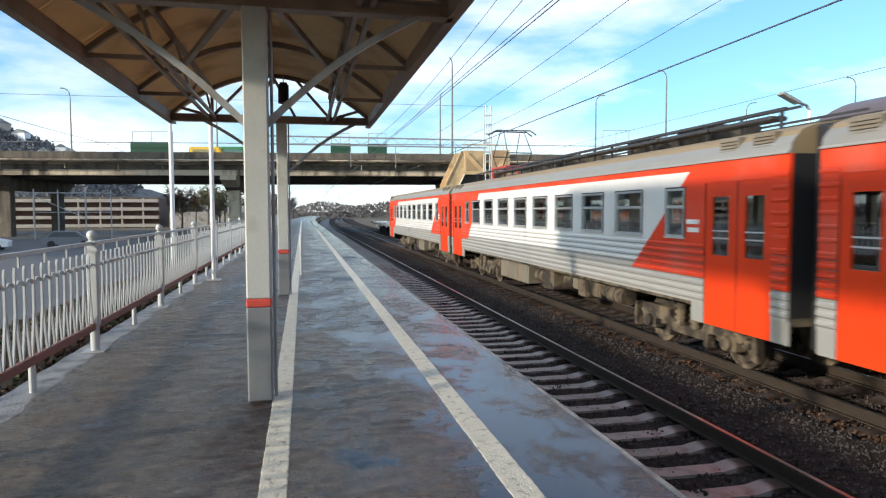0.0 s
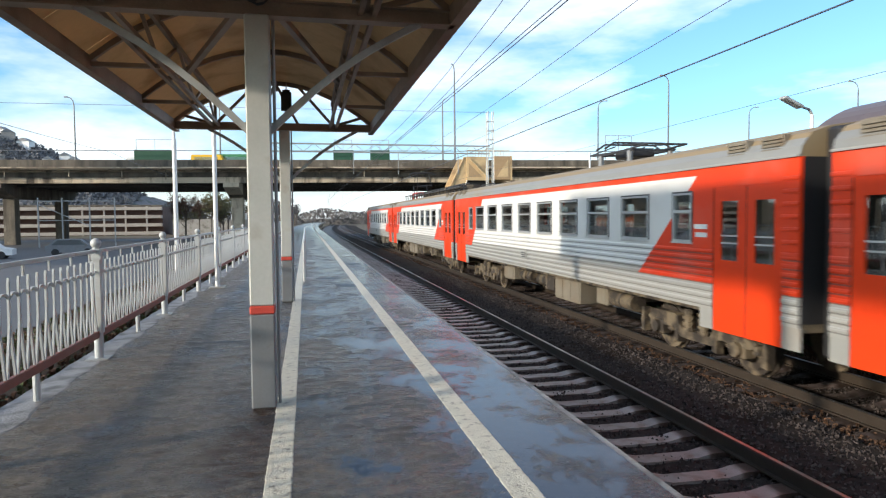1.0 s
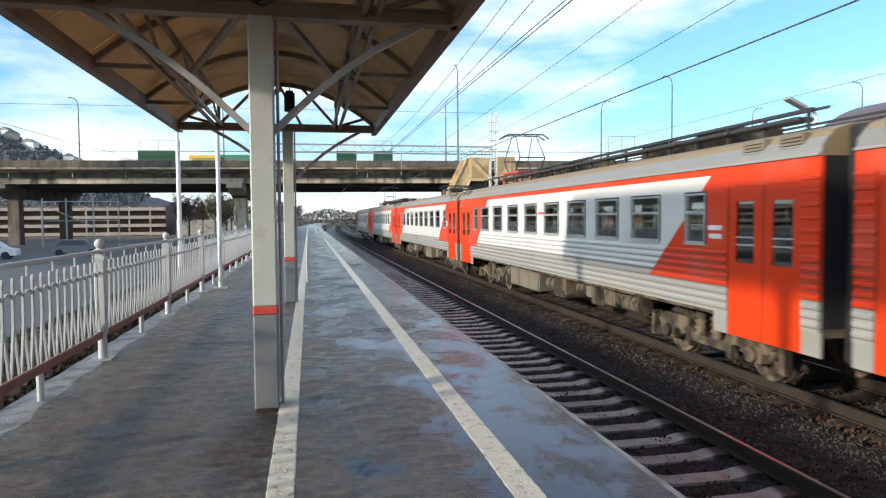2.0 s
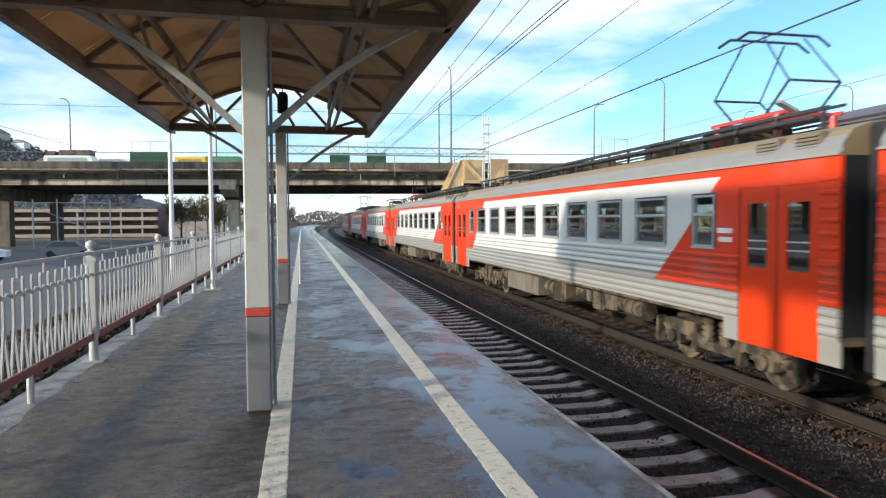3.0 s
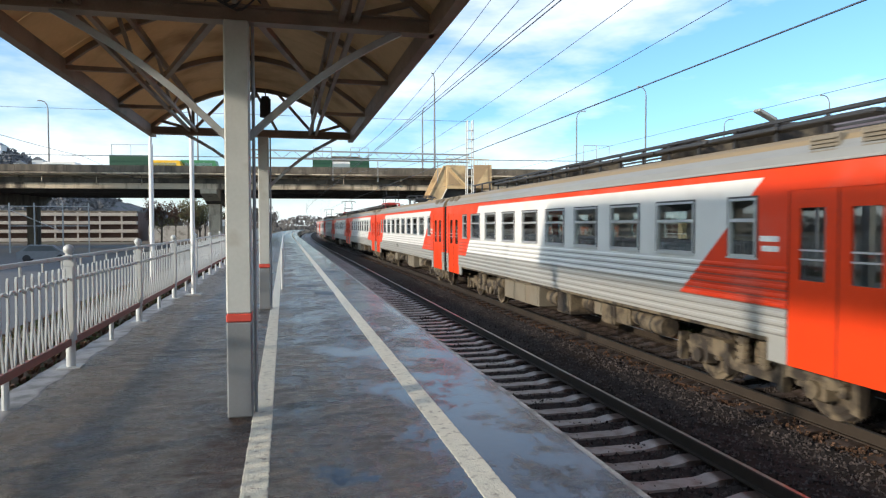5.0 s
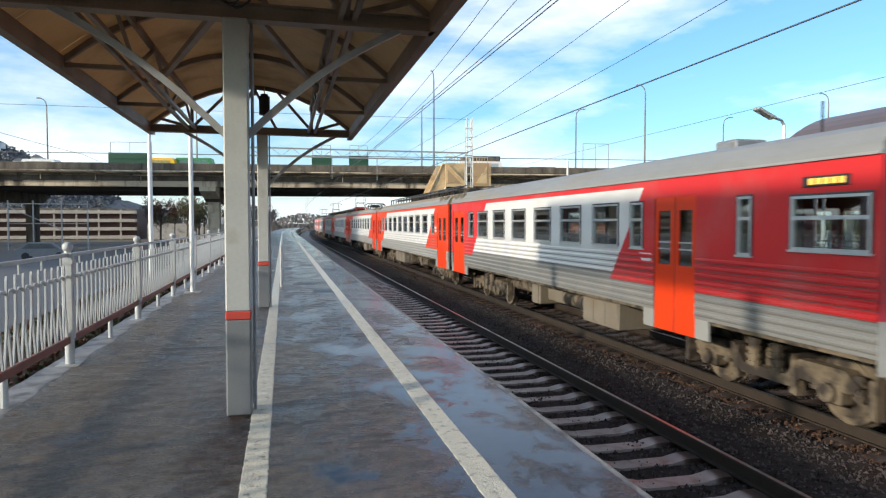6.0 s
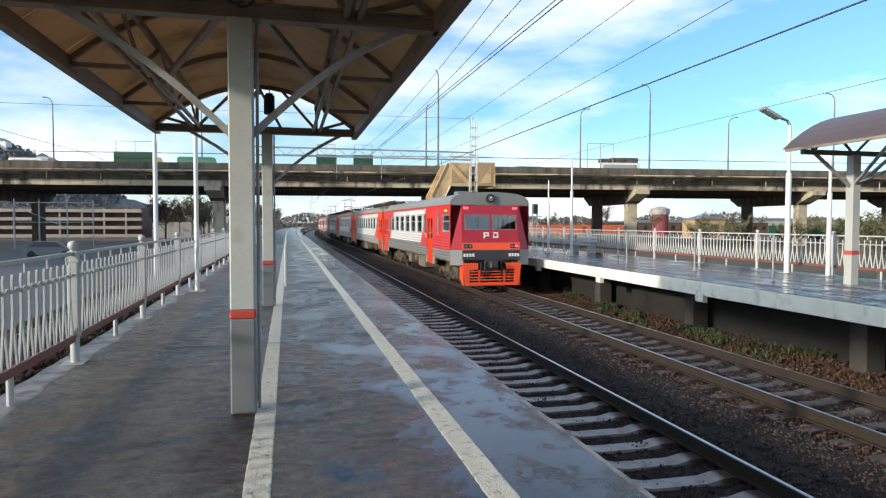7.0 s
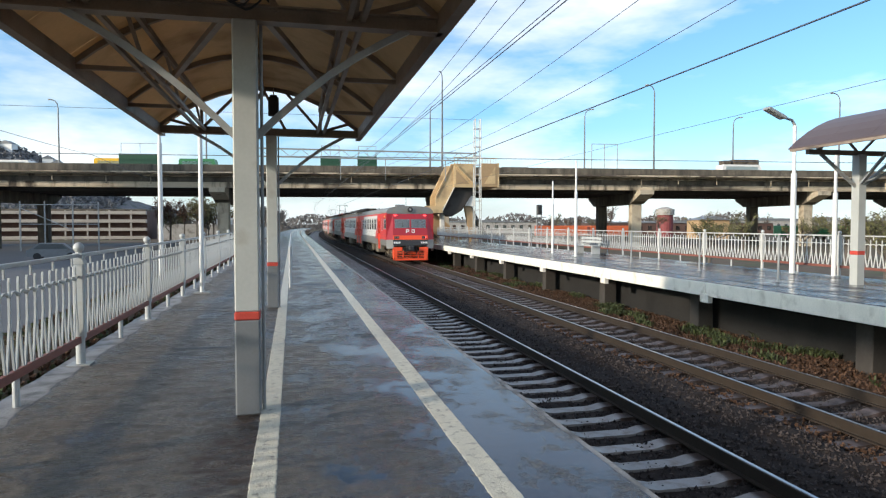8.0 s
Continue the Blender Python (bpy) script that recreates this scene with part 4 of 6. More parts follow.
def pantograph(car, y, raised):
    base = 4.52 if raised else 4.38
    bm = new_bm()
    for s in (-1, 1):
        beam(bm, (s * 0.55, y - 1.0, base), (s * 0.55, y + 1.0, base), 0.06, 0.06)
        beam(bm, (-0.55, y + s * 0.8, base), (0.55, y + s * 0.8, base), 0.06, 0.06)
    root = part("pantograph", bm, "copper" if raised else "dark", car, "dark pantograph on a red frame and insulators")
    top = 5.95 if raised else 4.56
    mid = base + (top - base) * 0.36
    out = 1.0 if raised else 1.6
    for s in (-1, 1):
        for k in (-1, 1):
            part("lower_arm", tube(new_bm(), (s * 0.5, y + k * 0.45, base + 0.03), (s * 0.5, y + k * out, mid), 0.024, 6), "dark", root)
            part("upper_arm", tube(new_bm(), (s * 0.5, y + k * out, mid), (s * 0.42, y + k * 0.25, top), 0.017, 6), "dark", root)
    for k in (-1, 1):
        part("cross_tube", tube(new_bm(), (-0.5, y + k * out, mid), (0.5, y + k * out, mid), 0.022, 6), "dark", root)
        bow = [(-0.95, -0.16), (-0.7, 0.0), (0.7, 0.0), (0.95, -0.16)]
        bm = new_bm()
        for (p, a), (q, b) in zip(bow, bow[1:]):
            tube(bm, (p, y + k * 0.25, top + 0.05 + a), (q, y + k * 0.25, top + 0.05 + b), 0.026, 6)
        part("contact_bow", bm, "dark", root)
    part("spring_box", box(new_bm(), -0.3, 0.3, y - 0.5, y + 0.5, base - 0.14, base + 0.08, 0.03), "copper" if raised else "dark", root)
    for s in (-1, 1):
        for k in (-1, 1):
            part("insulator", tube(new_bm(), (s * 0.55, y + k * 0.8, 4.03), (s * 0.55, y + k * 0.8, base - 0.02), 0.07, 10), "copper" if raised else "postlow", root)


ROOF = [(-1.74, 3.55), (-1.71, 3.70), (-1.55, 3.89), (-1.25, 3.99), (-0.85, 4.04), (-0.4, 4.065), (0, 4.07), (0.4, 4.065), (0.85, 4.04), (1.25, 3.99), (1.55, 3.89), (1.71, 3.70), (1.74, 3.55)]


def coach(kind):
    """kind: trailer, motor (roof gear) or tail (with a driver's cab at its rear)."""
    cab = kind == "tail"
    label = {"trailer": "grey and red electric train coach with dusty underframe", "motor": "grey and red electric train motor coach with pantograph and roof gear",
             "tail": "red-fronted electric train cab coach with orange buffer beam"}[kind]
    car = tagged(new("train_coach"), label, "train coach", "coaches of the train")
    tail = -HALF if not cab else CAB_Y
    bm = prism(new_bm(), ROOF, tail, HALF)
    part("roof", bm, "roofside" if cab else "roofgrey", car)
    for s in (-1, 1):
        edge = [(s * 1.746, 3.55), (s * 1.716, 3.70), (s * 1.63, 3.81), (s * 1.60, 3.79), (s * 1.69, 3.69), (s * 1.72, 3.55)]
        part("roof_side", prism(new_bm(), edge, tail, HALF), "roofside", car)
        part("gutter", box(new_bm(), s * 1.75 - 0.025, s * 1.75 + 0.025, tail, HALF, 3.55, 3.585), "silver", car)
        for y in (9.2, 10.0, -9.2, -10.0):
            if y > tail:
                bm = new_bm()
                box(bm, s * 1.63 - 0.06, s * 1.63 + 0.06, y - 0.24, y + 0.24, 3.66, 3.90)
                for k in range(4):
                    box(bm, s * 1.69 - 0.03, s * 1.69 + 0.02, y - 0.2, y + 0.2, 3.69 + 0.05 * k, 3.705 + 0.05 * k)
                part("roof_vent", bm, "box", car)
    part("floor", box(new_bm(), -WX + 0.07, WX - 0.07, tail, HALF, 1.10, 1.22), "under", car)
    for side in (-1, 1):
        coach_side(car, side, cab)
    if cab:
        cab_front(car)
    part("end_wall", box(new_bm(), -WX + 0.061, WX - 0.061, HALF - 0.06, HALF, 1.17, 3.55), "black", car)
    if not cab:
        part("end_wall", box(new_bm(), -WX + 0.061, WX - 0.061, -HALF, -HALF + 0.06, 1.17, 3.55), "black", car)
    part("ceiling_panel", box(new_bm(), -WX + 0.07, WX - 0.07, tail + 0.1, HALF - 0.1, 3.40, 3.44), "interior", car)
    for y in (8.4, -8.4 if not cab else -4.2):
        part("partition", box(new_bm(), -WX + 0.07, WX - 0.07, y - 0.03, y + 0.03, 1.22, 3.40), "interior", car)
    proto = None
    for y, w in WINDOWS:
        if cab and y < -3.0:
            continue
        for s in (-1, 1):
            for d in (-0.82, 0.10):
                if proto is None:
                    bm = new_bm()
                    box(bm, -0.5, 0.5, -0.22, 0.22, 1.22, 1.68, 0.03)
                    box(bm, -0.5, 0.5, 0.12, 0.24, 1.68, 2.42, 0.03)
                    proto = part("seat", bm, "seat", car)
                    ob = proto
                else:
                    ob = again(proto, car)
                ob.matrix_basis = pose(s * 1.05, y + d + 0.4, 0)
    # gangway between the coaches
    for y0, y1 in ([(HALF, HALF + 0.278)] + ([(-HALF - 0.278, -HALF)] if not cab else [])):
        bm = new_bm()
        box(bm, -1.35, 1.35, y0, y1, 0.75, 3.95, 0.04)
        part("gangway_bellows", bm, "black", car)
    # running gear and boxes
    for y in (7.3, -7.3 if not cab else -6.6):
        bogie(car, y)
    rng = random.Random({"motor": 5, "trailer": 11, "tail": 17}[kind])
    big = (1.0, 3.9) if kind == "motor" else (-2.6, -0.9)
    for s in (-1, 1):
        y = -5.1 if not cab else -4.3
        while y < 4.9:
            length = rng.choice([0.45, 0.6, 0.8, 1.1])
            if big[0] - length < y < big[1]:
                a, b, z0, w = big[0], big[1], 0.46, 1.46
                y = big[1] + 0.12
                part("equipment_box", box(new_bm(), min(s * 0.35, s * w), max(s * 0.35, s * w), a, b, z0, 1.09, 0.02), "box", car)
                for k in range(3):
                    c = a + (b - a) * (k + 0.5) / 3
                    part("box_lid", box(new_bm(), min(s * w, s * (w + 0.02)), max(s * w, s * (w + 0.02)), c - (b - a) * 0.15, c + (b - a) * 0.15, z0 + 0.06, 1.03, 0.008), "box", car)
                continue
            kind_of = rng.random()
            z0, w = rng.uniform(0.42, 0.74), rng.uniform(1.05, 1.45)
            if kind_of < 0.6:
                bm = box(new_bm(), min(s * 0.4, s * w), max(s * 0.4, s * w), y, y + length, z0, 1.09, 0.025)
                box(bm, min(s * w, s * (w + 0.02)), max(s * w, s * (w + 0.02)), y + 0.06, y + length - 0.06, z0 + 0.06, 1.0)
                part("equipment_box", bm, rng.choice(["box", "under", "under"]), car)
            else:
                part("air_tank", tube(new_bm(), (s * (w - 0.2), y, 0.80), (s * (w - 0.2), y + length, 0.80), 0.19, 14), "under", car, smooth=True)
                part("tank_strap", tube(new_bm(), (s * (w - 0.2), y + length / 2 - 0.02, 0.80), (s * (w - 0.2), y + length / 2 + 0.02, 0.80), 0.20, 14), "dark", car)
            y += length + rng.choice([0.06, 0.15, 0.35])
        for z, x in ((0.98, 1.2), (0.70, 0.9)):
            part("pipe", tube(new_bm(), (s * x, -5.3 if not cab else -4.4, z), (s * x, 5.2, z), 0.025, 6), "under", car)
    part("underframe", box(new_bm(), -0.3, 0.3, tail + 0.6, HALF - 0.3, 0.78, 1.10), "under", car)
    part("coupler", box(new_bm(), -0.16, 0.16, HALF, HALF + 0.2, 0.85, 1.15), "under", car)
    # markings on the sides
    for s in (-1, 1):
        def mark(name, y0, y1, z0, z1, paint):
            part(name, box(new_bm(), min(s * WX, s * (WX + 0.004)), max(s * WX, s * (WX + 0.004)), y0, y1, z0, z1), paint, car)
        if not cab:
            mark("marking_bar", -8.5, -8.12, 2.52, 2.60, "lens")
            mark("marking_bar", -8.5, -8.16, 2.38, 2.46, "lens")
        if kind == "trailer":
            bm = box(new_bm(), min(s * WX, s * (WX + 0.03)), max(s * WX, s * (WX + 0.03)), 0.75, 1.25, 1.46, 1.70, 0.01)
            vent = part("side_vent", bm, "silver", car)
            for k in range(3):
                part("louvre", box(new_bm(), min(s * (WX + 0.03), s * (WX + 0.04)), max(s * (WX + 0.03), s * (WX + 0.04)), 0.8, 1.2, 1.50 + k * 0.06, 1.53 + k * 0.06), "dark", vent)
    if kind == "motor":
        for s in (-1, 1):
            for i in range(9):
                y = -9.3 + i * 1.75
                part("roof_grating", box(new_bm(), min(s * 0.70, s * 1.02), max(s * 0.70, s * 1.02), y, y + 1.66, 4.20, 4.27, 0.015), "dark", car)
            bm = new_bm()
            beam(bm, (s * 0.9, -9.5, 4.36), (s * 0.9, 9.5, 4.36), 0.05, 0.05)
            beam(bm, (s * 0.62, -9.5, 4.40), (s * 0.62, 5.0, 4.40), 0.04, 0.04)
            part("roof_rail", bm, "dark", car)
            for i in range(20):
                y = -9.4 + i * 0.98
                part("rail_foot", beam(new_bm(), (s * 0.9, y, 4.02), (s * 0.9, y, 4.37), 0.05, 0.05), "dark", car)
        for y in (-6.5, -4.2, 0.5, 3.2):
            part("roof_box", box(new_bm(), -0.55, 0.55, y - 0.6, y + 0.6, 4.05, 4.44, 0.04), "under", car)
    return car


def cab_front(car):
    """The sloped driver's end with two windscreens, head lamp, orange bands and grille."""
    x, ys, yf = 1.27, CAB_Y, -9.32
    k = 0.905            # the front tapers in plan
    for s in (-1, 1):
        for za, zb, dy, material in ((0.98, 1.62, 0.0, "silver"), (1.62, 3.50, 0.20, "red")):
            bm = new_bm()
            a, b = s * WX, s * x
            t = s * 0.06
            ring = [((a, ys, za), (a - t, ys, za)), ((b, yf, za), (b - t, yf, za)), ((b, yf + dy, zb), (b - t, yf + dy, zb)), ((a, ys, zb), (a - t, ys, zb))]
            vs, ws = [bm.verts.new(p) for p, q in ring], [bm.verts.new(q) for p, q in ring]
            bm.faces.new(vs), bm.faces.new(ws)
            for i in range(4):
                j = (i + 1) % 4
                bm.faces.new((vs[i], vs[j], ws[j], ws[i]))
            bmesh.ops.recalc_face_normals(bm, faces=bm.faces)
            part("cab_corner", bm, material, car)
    lean = Matrix.Translation((0, yf, 1.62)) @ Matrix.Rotation(-math.atan2(0.20, 1.88), 4, "X")

    def panel(name, rects, material, depth=(0.0, 0.05), parent=None, label=""):
        bm = new_bm()
        for x0, x1, z0, z1 in rects:
            box(bm, x0 * k, x1 * k, depth[0], depth[1], z0 - 1.62, z1 - 1.62)
        bmesh.ops.transform(bm, matrix=lean, verts=bm.verts)
        return part(name, bm, material, parent or car, label)

    front = panel("front_panel", [(-1.403, 1.403, 1.93, 2.47), (-1.403, 1.403, 3.12, 3.50), (-1.403, -1.27, 2.47, 3.12), (1.27, 1.403, 2.47, 3.12), (-0.06, 0.06, 2.47, 3.12)], "red")
    for s in (-1, 1):
        a, b = sorted((s * 0.06, s * 1.27))
        panel("windscreen_frame", [(a, b, 2.47, 2.505), (a, b, 3.085, 3.12), (a, a + 0.035, 2.505, 3.085), (b - 0.035, b, 2.505, 3.085)], "postlow", (-0.012, 0.04), front)
        panel("windscreen", [(a + 0.035, b - 0.035, 2.505, 3.085)], "cabglass", (0.02, 0.03), front)
        panel("wiper", [(s * 0.62 - 0.01, s * 0.62 + 0.01, 2.56, 2.90)], "black", (-0.03, -0.018), front)
        panel("tail_lamp", [(s * 1.2 - 0.11, s * 1.2 + 0.11, 3.36, 3.43)], "lampred", (-0.03, 0.0), front, "glowing red tail lamp")
        panel("lamp_housing", [(s * 1.13 - 0.2, s * 1.13 + 0.2, 1.69, 1.87)], "black", (-0.035, 0.0), front)
        for d, m in ((-0.09, "dimlens"), (0.09, "lampred" if s > 0 else "dimlens")):
            c = lean @ Vector((s * 1.13 * k + d, -0.05, 0.16))
            part("lamp", tube(new_bm(), c + Vector((0, 0.03, 0)), c, 0.055, 14), m, front)
        for j in range(4):
            panel("number_bar", [(s * 1.1 - 0.26 + 0.14 * j, s * 1.1 - 0.16 + 0.14 * j, 1.34, 1.47)], "lens", (-0.032, -0.02), front)
    panel("orange_band", [(-1.413, 1.413, 1.62, 1.93)], "orange", (-0.02, 0.05), front)
    panel("buffer_beam", [(-1.403, 1.403, 1.20, 1.62)], "dark", (-0.02, 0.3), front)
    # emblem of two pale shapes
    for rects in ([(-0.36, -0.29, 2.12, 2.37), (-0.29, -0.10, 2.31, 2.37), (-0.16, -0.10, 2.20, 2.31), (-0.29, -0.16, 2.20, 2.25)], [(0.10, 0.36, 2.31, 2.37), (0.10, 0.36, 2.13, 2.19), (0.29, 0.36, 2.19, 2.31), (0.10, 0.16, 2.19, 2.27)]):
        panel("emblem", rects, "white", (-0.008, 0.0), front)
    for s in (-1, 1):
        board = part("destination_board", box(new_bm(), min(s * WX, s * (WX + 0.02)), max(s * WX, s * (WX + 0.02)), -8.70, -7.95, 3.22, 3.36, 0.008), "dark", car)
        for j in range(5):
            part("display_bar", box(new_bm(), min(s * (WX + 0.02), s * (WX + 0.024)), max(s * (WX + 0.02), s * (WX + 0.024)), -8.63 + j * 0.12, -8.54 + j * 0.12, 3.25, 3.33), "amber", board)
    part("roof_box", box(new_bm(), -0.35, 0.35, -4.8, -4.2, 4.04, 4.30, 0.04), "postlow", car)
    for z0, z1, w in ((2.14, 2.20, 0.42), (2.04, 2.10, 0.34)):
        for s in (-1, 1):
            part("marking_bar", box(new_bm(), min(s * WX, s * (WX + 0.004)), max(s * WX, s * (WX + 0.004)), -4.3, -4.3 + w, z0, z1), "white", car)
    part("aerial", tube(new_bm(), (0.2, -6.2, 4.04), (0.2, -6.2, 4.75), 0.02, 6), "dark", car)
    # grey rounded brow over the windscreens
    bm = new_bm()
    outline = [p for p in ROOF if abs(p[0]) < 1.5]
    outline = [(-1.29, 3.50)] + [(px * 0.82, pz) for px, pz in outline] + [(1.29, 3.50)]
    lo = [bm.verts.new((px, yf + 0.22 + 0.30 * max(0, (pz - 3.5)), 3.50 + (pz - 3.50) * 0.92)) for px, pz in outline]
    hi = [bm.verts.new((px, ys + 0.01, pz)) for px, pz in [(-1.73, 3.50)] + [p for p in ROOF if abs(p[0]) < 1.5] + [(1.73, 3.50)]]
    bm.faces.new(lo), bm.faces.new(hi)
    for i in range(len(lo)):
        j = (i + 1) % len(lo)
        bm.faces.new((lo[i], lo[j], hi[j], hi[i]))
    bmesh.ops.recalc_face_normals(bm, faces=bm.faces)
    brow = part("brow", bm, "postlow", front)
    for j in range(10):
        xx = -1.08 + 0.24 * j
        if abs(xx) > 0.2:
            part("brow_slot", box(new_bm(), xx - 0.05, xx + 0.05, yf + 0.255, yf + 0.32, 3.60, 3.76), "silver", brow)
    lamp = part("head_lamp", tube(new_bm(), (0, yf + 0.10, 3.80), (0, yf + 0.45, 3.80), 0.19, 20), "black", front)
    part("lens", tube(new_bm(), (0, yf + 0.09, 3.80), (0, yf + 0.12, 3.80), 0.12, 18), "dimlens", lamp)
    part("bulb", ball(new_bm(), (0, yf + 0.085, 3.82), 0.04, 10, 8, 0.8), "lens", lamp)
    # pilot grille
    grille = part("pilot", box(new_bm(), -1.04, 1.04, yf - 0.13, yf - 0.07, 0.12, 0.26, 0.01), "orange", car, "orange slatted pilot grille")
    for z in (0.36, 0.48, 0.60, 0.72):
        w = 1.02 + 0.16 * z
        part("slat", box(new_bm(), -w, w, yf - 0.12, yf - 0.08, z - 0.022, z + 0.022), "orange", grille)
    for s in (-1, 1):
        part("side_plate", prism(new_bm(), [(s * 0.99, 0.12), (s * 1.16, 0.12), (s * 1.30, 1.08), (s * 0.62, 1.08), (s * 0.62, 0.80), (s * 0.99, 0.80)], yf - 0.14, yf - 0.06), "orange", grille)
        part("wing", prism(new_bm(), [(yf - 0.12, 0.12), (yf - 0.12, 1.08), (yf + 0.5, 1.08), (yf + 0.4, 0.4)], s * 1.24 - 0.02, s * 1.24 + 0.02, "x"), "orange", grille)
        part("upright", box(new_bm(), s * 0.55 - 0.03, s * 0.55 + 0.03, yf - 0.125, yf - 0.075, 0.2, 0.8), "orange", grille)
    bm = box(new_bm(), -0.16, 0.16, yf - 0.45, yf, 0.86, 1.16, 0.04)
    box(bm, -0.3, 0.3, yf - 0.06, yf, 0.75, 1.25, 0.02)
    part("coupler", bm, "dark", car)
    for s in (-0.5, -0.35, 0.4):
        bm = new_bm()
        for j in range(6):
            a0, a1 = math.pi * j / 6, math.pi * (j + 1) / 6
            tube(bm, (s, yf - 0.1 - 0.12 * math.sin(a0), 1.1 - 0.1 * j), (s, yf - 0.1 - 0.12 * math.sin(a1), 1.0 - 0.1 * j), 0.025, 6)
        part("brake_hose", bm, "black", car)


TRAIN = []


def train():
    kinds = ["trailer", "motor", "trailer", "motor", "motor", "trailer", "motor", "tail"]
    made = {}
    for i, kind in enumerate(kinds):
        if kind in made:
            car = copy_thing(made[kind], Matrix())
        else:
            car = made[kind] = coach(kind)
        TRAIN.append(car)
    part("marking_bar", box(new_bm(), -WX - 0.004, -WX, -0.25, 0.3, 2.84, 2.91), "bandred", TRAIN[3])
    for i, y, up in ((1, 7.2, True), (2, -2.7, False), (3, 6.8, True), (4, -7.2, True), (5, 2.6, False)):
        pantograph(TRAIN[i], y, up)


def line_pose(y, x, z):
    """A pose on the line at distance y along it, turned with the curve."""
    turn = 0.0 if y < BEND_Y else -math.degrees((y - BEND_Y) / BEND_R)
    return pose(x + bend(y), y, z, 0, 0, turn)


# ---- road bridge ----
BA, BB = Vector((-38.0, 93.0)), Vector((80.0, 80.0))
BD = (BB - BA).normalized()
BN = Vector((-BD.y, BD.x))          # away from the station
BRIDGE = Matrix(((BD.x, BN.x, 0, BA.x), (BD.y, BN.y, 0, BA.y), (0, 0, 1, 0), (0, 0, 0, 1)))


DECK = 8.45


def bridge():
    root = tagged(new("road_bridge"), "stained concrete road bridge on wide pier caps across the railway", "bridge", kind="structure")
    root.matrix_basis = BRIDGE
    u0, u1 = -160.0, 260.0
    part("deck", box(new_bm(), u0, u1, -0.9, 22.4, 8.0, DECK), "bridge", root)
    for v in (-1.0, 22.3):
        part("parapet", box(new_bm(), u0, u1, v - 0.1, v + 0.25, 8.25, 9.22), "parapet", root)
        part("deck_lip", box(new_bm(), u0, u1, v - 0.35, v + 0.3, 8.14, 8.30), "bridge", root)
    for v in (0.9, 3.6, 6.3, 9.0, 11.7, 14.4, 17.1, 20.4):
        bm = new_bm()
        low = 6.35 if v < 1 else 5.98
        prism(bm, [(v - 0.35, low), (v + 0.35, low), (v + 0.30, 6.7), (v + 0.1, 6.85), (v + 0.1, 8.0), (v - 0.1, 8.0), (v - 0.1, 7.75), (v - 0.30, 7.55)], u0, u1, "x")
        # inner girders and soffit get the shadow under the deck as colour
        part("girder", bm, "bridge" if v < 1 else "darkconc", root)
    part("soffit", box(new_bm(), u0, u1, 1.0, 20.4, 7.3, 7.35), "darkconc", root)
    # dark strip that paints the deck lip's shadow onto the girder web
    part("web_band", box(new_bm(), u0, u1, 0.50, 0.60, 7.08, 7.74), "parapet", root)
    for u in (-52.0, -26.0, -0.4, 28.8, 58.7, 86.8, 113.5, 140.0, 167.0):
        bm = new_bm()
        prism(bm, [(2.0, 6.33), (2.0, 4.857), (3.0, 4.5), (18.4, 4.5), (21.0, 5.7), (21.0, 6.33)], u - 1.0, u + 1.0, "x")
        # shade under the deck is coloured in: dark caps and columns, pale lit ones
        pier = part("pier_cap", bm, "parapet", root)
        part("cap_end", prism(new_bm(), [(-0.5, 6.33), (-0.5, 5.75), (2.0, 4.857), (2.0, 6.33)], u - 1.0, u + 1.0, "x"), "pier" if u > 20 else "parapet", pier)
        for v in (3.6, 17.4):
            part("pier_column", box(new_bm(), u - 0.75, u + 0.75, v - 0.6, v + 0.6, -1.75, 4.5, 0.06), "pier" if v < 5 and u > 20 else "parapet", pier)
    for v in (0.05,):
        bm = new_bm()
        box(bm, u0, u1, v - 0.04, v + 0.04, 10.46, 10.54)
        part("overhead_cable", bm, "wire", root)


def on_bridge(u, v, z):
    return BRIDGE @ Vector((u, v, z))


def street_lamp(u, v, h, arm, name_label="tall grey street lamp with a curved arm on the bridge"):
    root = tagged(new("street_lamp"), name_label, "street lamp", "street lamps on the bridge")
    root.matrix_basis = BRIDGE @ Matrix.Translation((u, v, DECK - 0.01))
    part("pole", tube(new_bm(), (0, 0, 0), (0, 0, h), 0.15, 8, 0.09), "postlow", root)
    bm = new_bm()
    pts = [(0, h), (arm * 0.12, h + 0.55), (arm * 0.45, h + 0.95), (arm, h + 1.15)]
    for (a, b), (c, d) in zip(pts, pts[1:]):
        tube(bm, (a, 0, b), (c, 0, d), 0.07, 6)
    part("arm", bm, "postlow", root)
    part("lamp_head", box(new_bm(), min(arm, arm * 1.5), max(arm, arm * 1.5), -0.14, 0.14, h + 1.06, h + 1.22, 0.04), "steel", root)


